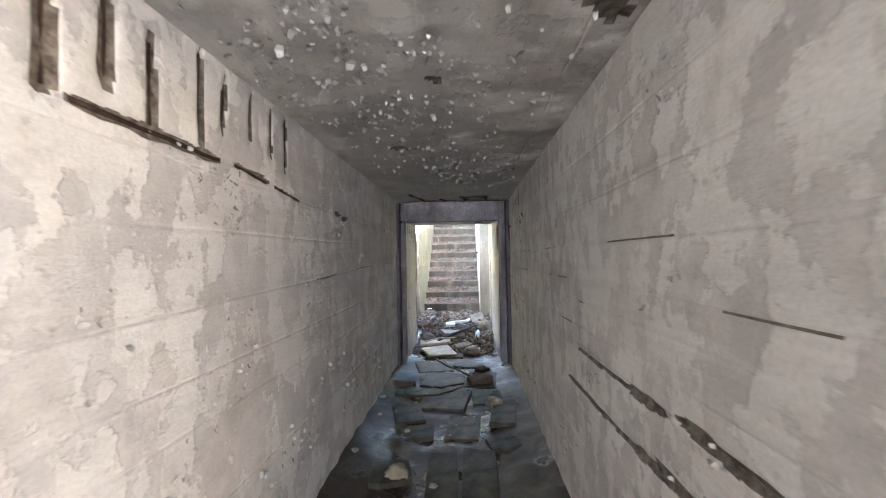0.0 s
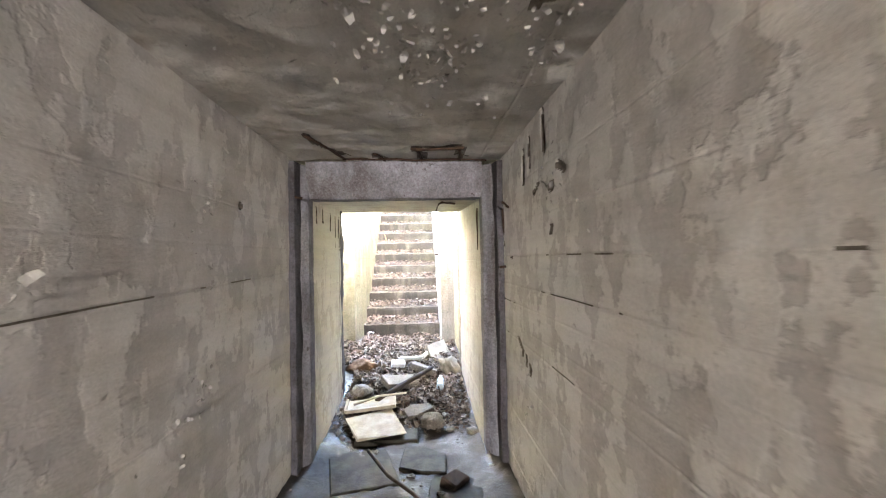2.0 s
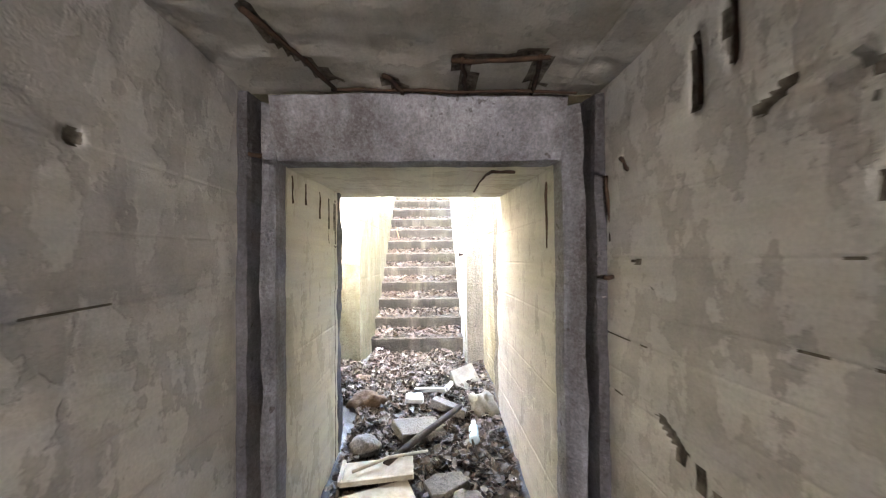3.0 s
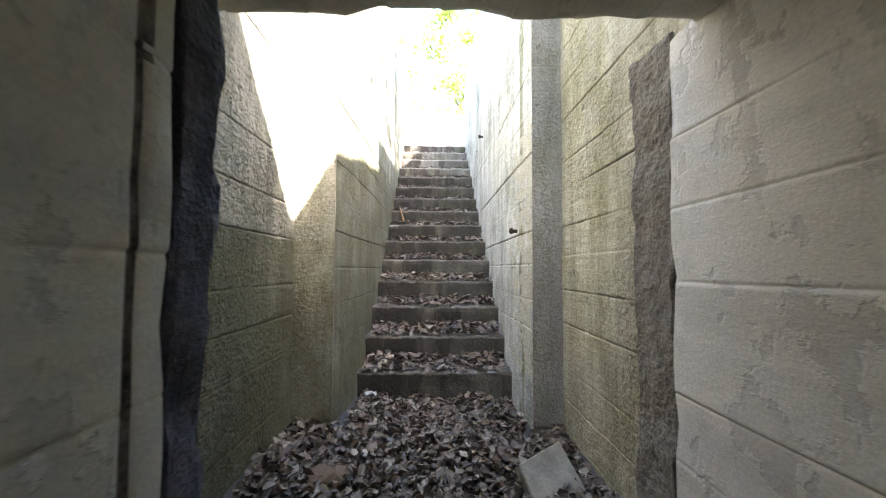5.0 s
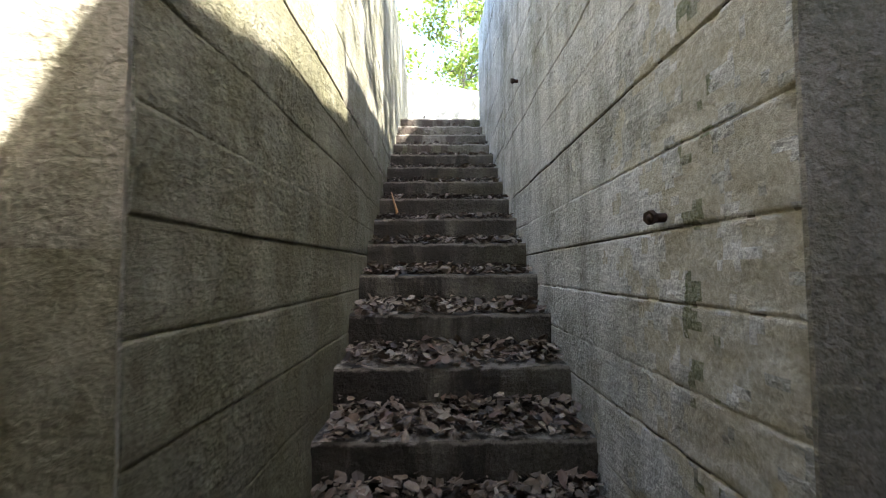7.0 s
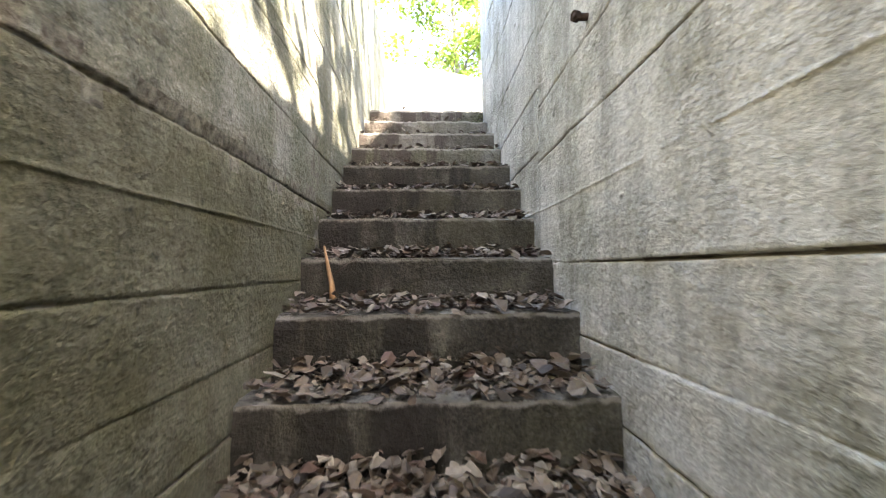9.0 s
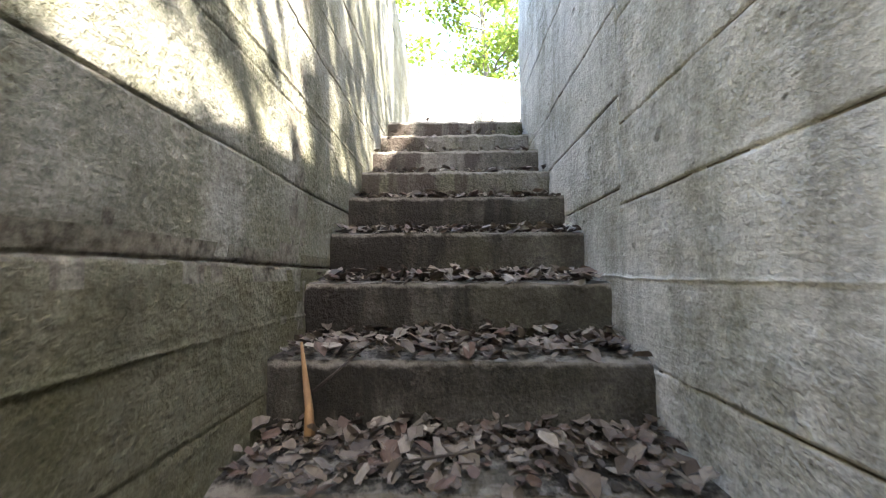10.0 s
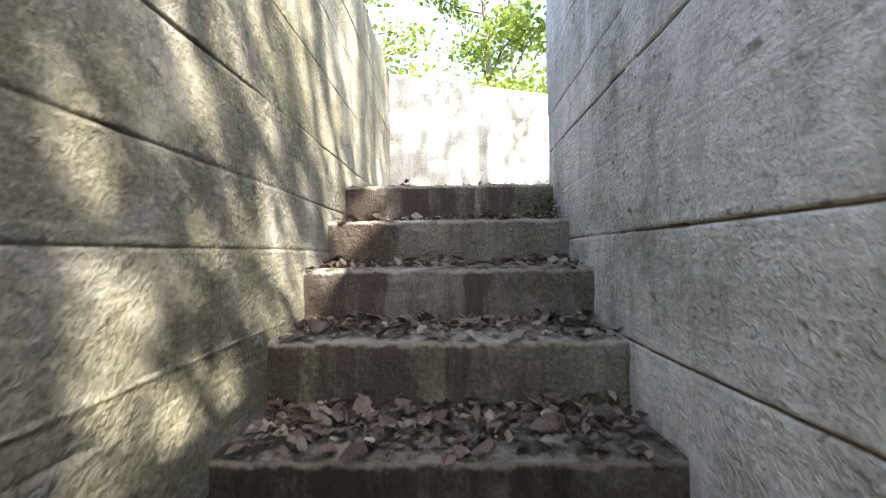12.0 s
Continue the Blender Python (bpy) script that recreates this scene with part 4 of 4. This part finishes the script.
floor_ob = bpy.data.objects["floor"]
for i, (x, y, w, l, r) in enumerate([
    (0.02, 5.05, 0.5, 0.62, 8), (0.42, 5.15, 0.32, 0.7, -6), (-0.12, 5.62, 0.42, 0.5, 14), (0.27, 5.72, 0.36, 0.44, -10), (0.45, 4.55, 0.3, 0.45, 4), (0.08, 4.45, 0.42, 0.5, -7),
    (-0.22, 4.6, 0.2, 0.42, 12), (-0.08, 3.78, 0.22, 0.26, 4), (0.24, 3.9, 0.26, 0.5, -3), (0.5, 3.62, 0.24, 0.3, 6), (0.12, 3.2, 0.2, 0.6, 2), (0.34, 3.22, 0.22, 0.62, -2), (-0.18, 3.2, 0.26, 0.4, 8),
    (0.55, 4.05, 0.2, 0.4, -8), (-0.2, 4.1, 0.24, 0.36, 15), (0.1, 2.55, 0.24, 0.55, 3), (0.36, 2.5, 0.22, 0.5, -4), (-0.15, 2.5, 0.22, 0.5, 6), (0.0, 6.1, 0.5, 0.4, 5)]):
    ob = part("slab", chunk("slab", w, l, 0.022, M_SLAB, 300 + i, 0.12 if i % 3 else 0.25, 4 if i % 3 else 6), M_SLAB, floor_ob)
    ob.matrix_basis = pose(x, y, floor_height(x, y) + 0.004, random.Random(i).uniform(-1, 1), random.Random(i + 50).uniform(-1.5, 1.5), r)


# ---- debris ----
def thing(name, bm, mat, m, label, category, group="", smooth=False):
    ob = part(name, bm, mat, smooth=smooth)
    ob.matrix_basis = m
    return tagged(ob, label, category, group)


def lump(seed, rx, ry, rz, sub=3, amp=0.25):
    bm = bmesh.new()
    bmesh.ops.create_icosphere(bm, subdivisions=sub, radius=1)
    for v in bm.verts:
        c = v.co.copy()
        k = 1 + amp * fbm(c.x * 1.3 + seed, c.y * 1.3, c.z * 1.3) + 0.07 * fbm(c.x * 5 + seed, c.y * 5, c.z * 5)
        v.co = Vector((c.x * rx * k, c.y * ry * k, max(-0.6, c.z) * rz * k))
    return bm


def bevelled(w, l, h, bev=0.004, seed=0, jitter=0.0):
    rnd = random.Random(seed)
    bm = bmesh.new()
    box(bm, (-w / 2, -l / 2, 0), (w / 2, l / 2, h))
    for v in bm.verts:
        v.co += Vector([rnd.uniform(-jitter, jitter) for _ in range(3)])
    bmesh.ops.bevel(bm, geom=bm.edges[:], offset=bev, segments=1, affect="EDGES")
    return bm


def fl(x, y):
    return floor_height(x, y)


thing("brick", bevelled(0.22, 0.11, 0.09, 0.008, 1, 0.012), M_BRICK, pose(0.40, 4.95, fl(.4, 4.95), 8, -6, 20), "dark dirty broken brick lying on the wet floor", "brick", "bricks on the floor")
thing("brick", bevelled(0.2, 0.11, 0.06, 0.008, 2, 0.012), M_BRICK, pose(-0.34, 4.85, fl(-.34, 4.85), 4, 5, -12), "dark dirty broken brick lying on the wet floor", "brick", "bricks on the floor")
thing("brick", bevelled(0.14, 0.10, 0.06, 0.008, 3, 0.014), M_BRICK, pose(0.44, 5.4, fl(.44, 5.4), 12, 5, 50), "dark dirty broken brick lying on the wet floor", "brick", "bricks on the floor")


def branch(pts, r0, r1, label, mat=None):
    bm = bmesh.new()
    n = len(pts)
    tube(bm, pts, [r0 + (r1 - r0) * i / (n - 1) for i in range(n)], 7)
    return tagged(part("branch", bm, mat or M_WOOD, smooth=True), label, "branch", "fallen branches")


branch([(-0.38, 4.5, .285), (-0.2, 4.48, .28), (0.0, 4.5, .285), (0.12, 4.58, .29), (0.25, 4.72, .30)], 0.012, 0.008, "dark wet stick lying across the corridor floor")
branch([(-0.1, 5.75, .30), (0.05, 5.45, .29), (0.2, 5.25, .29), (0.3, 5.05, .29)], 0.012, 0.01, "dark wet stick lying along the corridor floor")
branch([(-0.12, 6.5, .36), (0.05, 6.75, .40), (0.2, 6.95, .425), (0.36, 7.18, .45)], 0.026, 0.02, "dark rotten branch lying over the rubble")
branch([(-0.3, 6.42, .37), (-0.1, 6.52, .40), (0.12, 6.62, .385)], 0.011, 0.008, "thin pale stick on the rubble", M_PALEWOOD)
branch([(0.42, 6.55, .37), (0.40, 6.8, .41), (0.45, 7.0, .42)], 0.009, 0.007, "thin dark stick on the rubble")
branch([(-0.392, 11.10, 1.89), (-0.405, 11.13, 1.95), (-0.43, 11.165, 2.03), (-0.452, 11.195, 2.11)], 0.015, 0.004, "dry orange-brown plant stalk leaning against a step riser", M_STALK)
branch([(-0.40, 11.14, 1.99), (-0.34, 11.17, 2.04), (-0.27, 11.24, 2.10)], 0.004, 0.003, "thin grey twig leaning on a step edge", M_WOOD)
branch([(-0.2, 10.95, 1.885), (0.0, 10.99, 1.90), (0.1, 11.03, 1.905)], 0.004, 0.003, "thin dry twig on a stair tread", M_WOOD)

thing("board", bevelled(0.36, 0.38, 0.016, 0.003, 5, 0.018), M_PALEWOOD, pose(-0.09, 6.14, 0.30, 5, -3, 18), "pale weathered chipboard panel lying on the rubble", "board", "broken boards")
frame_board = new("drawer_panel")
frame_board.matrix_basis = pose(-0.16, 6.46, 0.345, 7, -4, 3)
tagged(frame_board, "pale broken drawer panel with a raised rim on the rubble", "board", "broken boards")
part("panel", bevelled(0.40, 0.2, 0.012, 0.002, 6, 0.004), M_PALEWOOD, frame_board)
for sx, sy, w, l in ((0, -0.1, 0.4, 0.022), (-0.2, 0, 0.022, 0.2)):
    ob = part("rim", bevelled(w, l, 0.03, 0.003, 7), M_PALEWOOD, frame_board)
    ob.location = (sx, sy, 0.005)
thing("foam_block", bevelled(0.15, 0.09, 0.05, 0.012, 8, 0.012), M_WHITE, pose(0.01, 7.4, 0.42, 8, 6, 12), "dirty white foam block on the leaf litter", "foam block")
angle = new("broken_frame")
angle.matrix_basis = pose(0.14, 7.56, 0.44, 10, -8, -28)
tagged(angle, "white broken window frame corner on the leaf litter", "broken frame")
part("long_rail", bevelled(0.30, 0.03, 0.035, 0.004, 9), M_WHITE, angle)
ob = part("short_rail", bevelled(0.03, 0.12, 0.035, 0.004, 10), M_WHITE, angle)
ob.location = (0.15, 0.06, 0.002)
thing("concrete_slab", chunk("slab", 0.34, 0.30, 0.04, M_ROUGH, 77, 0.3, 5), M_PALEROCK, pose(0.47, 7.85, 0.43, 40, -14, 30), "tilted broken concrete slab leaning in the rubble", "slab", "broken slabs")
thing("concrete_slab", chunk("slab", 0.34, 0.26, 0.04, M_ROUGH, 78, 0.3, 6), M_ROUGH, pose(0.06, 6.95, 0.37, 8, 6, 24), "dark flat broken slab lying in the leaves", "slab", "broken slabs")
thing("concrete_slab", chunk("slab", 0.30, 0.22, 0.04, M_ROUGH, 79, 0.3, 6), M_ROUGH, pose(0.28, 7.25, 0.41, -10, 14, -20), "dark flat broken slab lying in the leaves", "slab", "broken slabs")
thing("concrete_slab", chunk("slab", 0.26, 0.18, 0.04, M_ROUGH, 80, 0.3, 6), M_ROUGH, pose(0.22, 6.35, 0.31, 12, -10, 15), "dark wet broken slab in the rubble", "slab", "broken slabs")
thing("rock", lump(3, 0.10, 0.10, 0.10, 3, 0.5), M_PALEROCK, pose(0.54, 7.25, 0.43), "pale rounded rubble stone beside the wall", "stone", "rubble stones", True)
thing("rock", lump(4, 0.13, 0.10, 0.07, 3, 0.6), M_SOIL, pose(-0.38, 7.4, 0.42), "clod of dark brown soil beside the wall", "soil clod", "soil clods", True)
thing("rock", lump(5, 0.10, 0.12, 0.05, 3, 0.6), M_SOIL, pose(-0.5, 7.9, 0.43), "clod of dark brown soil beside the wall", "soil clod", "soil clods", True)
thing("rock", lump(6, 0.10, 0.09, 0.07), M_ROUGH, pose(-0.28, 6.75, 0.36), "grey rubble stone in the leaves", "stone", "rubble stones", True)
thing("rock", lump(7, 0.09, 0.10, 0.06), M_ROUGH, pose(0.34, 6.2, 0.30), "grey rubble stone in the mud", "stone", "rubble stones", True)
thing("rock", lump(8, 0.07, 0.06, 0.05), M_PALEROCK, pose(-0.14, 3.16, 0.275), "small pale stone on the corridor floor", "stone", "rubble stones", True)
thing("rock", lump(9, 0.07, 0.08, 0.05), M_ROUGH, pose(0.5, 4.3, 0.28), "grey rubble stone on the corridor floor", "stone", "rubble stones", True)

def rubble(name, seed, count, x0, x1, y0, y1, lo, hi, mat, label):
    rnd = random.Random(seed)
    bm = bmesh.new()
    for i in range(count):
        x, y, r = rnd.uniform(x0, x1), rnd.uniform(y0, y1), rnd.uniform(lo, hi)
        got = bmesh.ops.create_icosphere(bm, subdivisions=1, radius=r)["verts"]
        sq = Vector((rnd.uniform(.6, 1.3), rnd.uniform(.6, 1.3), rnd.uniform(.35, .8)))
        for v in got:
            v.co = Vector([v.co[a] * sq[a] * rnd.uniform(0.75, 1.2) for a in range(3)]) + Vector((x, y, floor_height(x, y) + 0.01))
    return tagged(part(name, bm, mat), label, "rubble", kind="stuff")


rubble("rubble", 1, 130, PX0 + 0.04, PX1 - 0.04, 6.0, 7.9, 0.012, 0.05, M_ROUGH, "small grey rubble scattered among the leaves")
rubble("rubble", 2, 70, CX0 + 0.04, CX1 - 0.04, 1.4, 5.9, 0.008, 0.03, M_ROUGH, "small grey rubble along the corridor floor")

bottle = new("plastic_bottle")
bottle.matrix_basis = pose(0.42, 6.72, 0.40, 78, 0, -6) @ pose(0, 0, 0, 0, 0, 0)
bottle.matrix_basis = look((0.42, 6.72, 0.395), (0.40, 6.44, 0.37))
tagged(bottle, "crushed pale blue plastic bottle lying in the rubble", "bottle")
bm = bmesh.new()
tube(bm, [(0, 0, 0.0), (0, 0, 0.01), (0.003, 0, 0.05), (-0.004, 0, 0.09), (0.003, 0, 0.13), (0, 0, 0.17), (0, 0, 0.20), (0, 0, 0.225)], [0.02, 0.034, 0.032, 0.027, 0.033, 0.031, 0.018, 0.014], 14)
part("body", bm, M_BOTTLE, bottle, "", True)
bm = bmesh.new()
tube(bm, [(0, 0, 0.22), (0, 0, 0.245)], [0.017, 0.017], 12)
part("cap", bm, M_WHITE, bottle, "white screw cap")


def wrapper(x, y, z, seed):
    rnd = random.Random(seed)
    bm = bmesh.new()
    g = [[bm.verts.new((0.02 * i + rnd.uniform(-.006, .006), 0.016 * j + rnd.uniform(-.006, .006), rnd.uniform(0, 0.03))) for j in range(5)] for i in range(5)]
    for i in range(4):
        for j in range(4):
            bm.faces.new((g[i][j], g[i + 1][j], g[i + 1][j + 1], g[i][j + 1]))
    bmesh.ops.solidify(bm, geom=bm.faces[:], thickness=0.001)
    thing("wrapper", bm, M_WHITE, pose(x, y, z, 0, 0, 30), "crumpled white wrapper on the lowest leafy step", "wrapper")


wrapper(-0.47, 8.86, 0.50, 4)


# ---- moss by the uppermost step ----
def moss_spots(rnd):
    for _ in range(500):
        x = 0.5 - abs(rnd.gauss(0, 0.05))
        yield Vector((x, 13.2 + rnd.gauss(0, 0.06), 3.32 + abs(rnd.gauss(0, 0.06))))


litter("moss_tuft", moss_spots, 9, M_MOSS, 0.008, 0.02, "small dark green moss tuft beside the uppermost step", "moss", 0.9)


# ---- ground outside ----
def ground_height(x, y):
    s = min(1, max(0, (y - 9) / 2.5))
    far = max(0, math.hypot(x, y - 12) - 6)
    # Unseen mound over the bunker, added to block low sky from behind.
    sky_block_mound = 0.95 * min(2.3, max(0.0, 6.5 - y)) * min(1, max(0, (9 - abs(x)) / 3)) if y > -14 else 0.0
    return 3.05 + sky_block_mound + 0.45 * s + 0.35 * fbm(x * 0.15, y * 0.15, 2) * min(1, far / 6) + 0.02 * fbm(x, y, 3)


def ground():
    xs = [-900, -300, -100, -40, -20, -12, -8, -5, -3, -2, -1.15, 1.02, 1.6, 2.4, 3.5, 5, 8, 12, 20, 40, 100, 300, 900]
    ys = [-900, -300, -100, -40, -20, -14.5, -13, -5, -2, 1, 3, 4.2, 5, 6.4, 7.16, 8.5, 10, 11.5, 13.35, 14.2, 15, 16, 17.5, 20, 24, 30, 40, 60, 100, 300, 900]
    verts = [(x, y, ground_height(x, y) if math.hypot(x, y) < 200 else 3.2) for x in xs for y in ys]
    faces = []
    for i in range(len(xs) - 1):
        for j in range(len(ys) - 1):
            if xs[i] >= -1.2 and xs[i + 1] <= 1.1 and ys[j] >= 7.0 and ys[j + 1] <= 13.4:
                continue
            a = i * len(ys) + j
            faces.append((a, a + len(ys), a + len(ys) + 1, a + 1))
    return link_mesh("ground", verts, faces, M_GROUND, None, True)


structure(ground(), "leafy forest ground around the bunker", "ground")

# ---- trees ----
def tree(x, y, height, seed, leaves=2500, spread=2.2, start=0.3, leaf=0.11):
    rnd = random.Random(seed)
    z = ground_height(x, y) - 0.1
    t = new("tree")
    t.location = (x, y, z)
    tagged(t, "slender broad-leaved tree with sunlit green foliage", "tree", "trees round the bunker")
    bm = bmesh.new()
    r = height * 0.014 + 0.03
    trunk, p = [], Vector((0, 0, 0))
    for i in range(9):
        trunk.append(p.copy())
        p += Vector((rnd.uniform(-0.12, 0.12), rnd.uniform(-0.12, 0.12), height / 8))
    tube(bm, trunk, [r * (1 - 0.1 * i) for i in range(9)])
    tips = []
    for i in range(22):
        f = start + (0.98 - start) * i / 21
        q = trunk[0].lerp(trunk[-1], f)
        seg = min(7, int(f * 8))
        q = trunk[seg].lerp(trunk[seg + 1], f * 8 - seg)
        a = rnd.uniform(0, 6.28)
        ln = spread * rnd.uniform(0.55, 1.0) * (1.1 - 0.65 * f)
        e1 = q + Vector((math.cos(a) * ln * 0.5, math.sin(a) * ln * 0.5, ln * 0.22))
        e2 = q + Vector((math.cos(a + 0.2) * ln, math.sin(a + 0.2) * ln, ln * rnd.uniform(0.1, 0.5)))
        tube(bm, [q, e1, e2], [r * 0.35 * (1.1 - f), r * 0.2, 0.008], 5)
        tips += [e1, e2, e1.lerp(e2, 0.5), e2 + Vector((rnd.uniform(-.4, .4), rnd.uniform(-.4, .4), rnd.uniform(-.2, .3)))]
    part("trunk", bm, M_BARK, t, "grey-brown trunk with limbs", True)
    verts, faces = [], []
    for _ in range(leaves):
        c = rnd.choice(tips)
        q = c + Vector((rnd.gauss(0, 0.26), rnd.gauss(0, 0.26), rnd.gauss(0, 0.16)))
        b = len(verts)
        s = rnd.uniform(0.6, 1.2) * leaf
        verts += leaf_verts(rnd, q, s, rnd.uniform(0, 6.28), rnd.gauss(0, 0.6), rnd.gauss(0, 0.6), s * 0.1)
        faces += [tuple(b + i for i in f) for f in LEAF_FACES]
    link_mesh("crown", verts, faces, M_LEAF, t, False, "loose crown of small green leaves")
    return t


for i, (x, y, h, n, sp, st) in enumerate([
    (-1.9, 20.5, 6.5, 2600, 2.0, 0.12), (0.9, 21.5, 8.5, 4200, 2.4, 0.12), (2.5, 18.8, 7.0, 4600, 2.2, 0.1), (4.6, 21.0, 9.0, 3600, 2.8, 0.2),
    (-5.2, 22.0, 9.0, 2600, 2.8, 0.2), (2.2, 26.0, 11.0, 3600, 3.2, 0.2), (6.0, 26.0, 11.0, 2600, 3.2, 0.2),
    # out of view, placed to cast the dapple on the west and top walls
    (3.1, 8.9, 8.5, 1400, 2.0, 0.35), (2.6, 7.65, 8.0, 1900, 1.6, 0.4), (5.0, 6.1, 12.0, 1500, 2.8, 0.4), (3.3, 11.2, 8.0, 1300, 2.1, 0.4),
    # out of view, added to block sky light from the right and rear
    (6.2, 10.6, 9.0, 700, 2.6, 0.1), (8.0, 8.6, 10.0, 700, 3.0, 0.1), (6.4, 14.4, 9.0, 1200, 2.6, 0.1), (9.0, 12.5, 10.0, 1000, 3.0, 0.1), (-3.6, 1.0, 8.0, 2600, 2.6, 0.1), (0.0, -3.5, 8.0, 2600, 2.8, 0.1),
]):
    tree(x, y, h, 100 + i, n, sp, st, leaf=0.15 if i < 7 else 0.12)
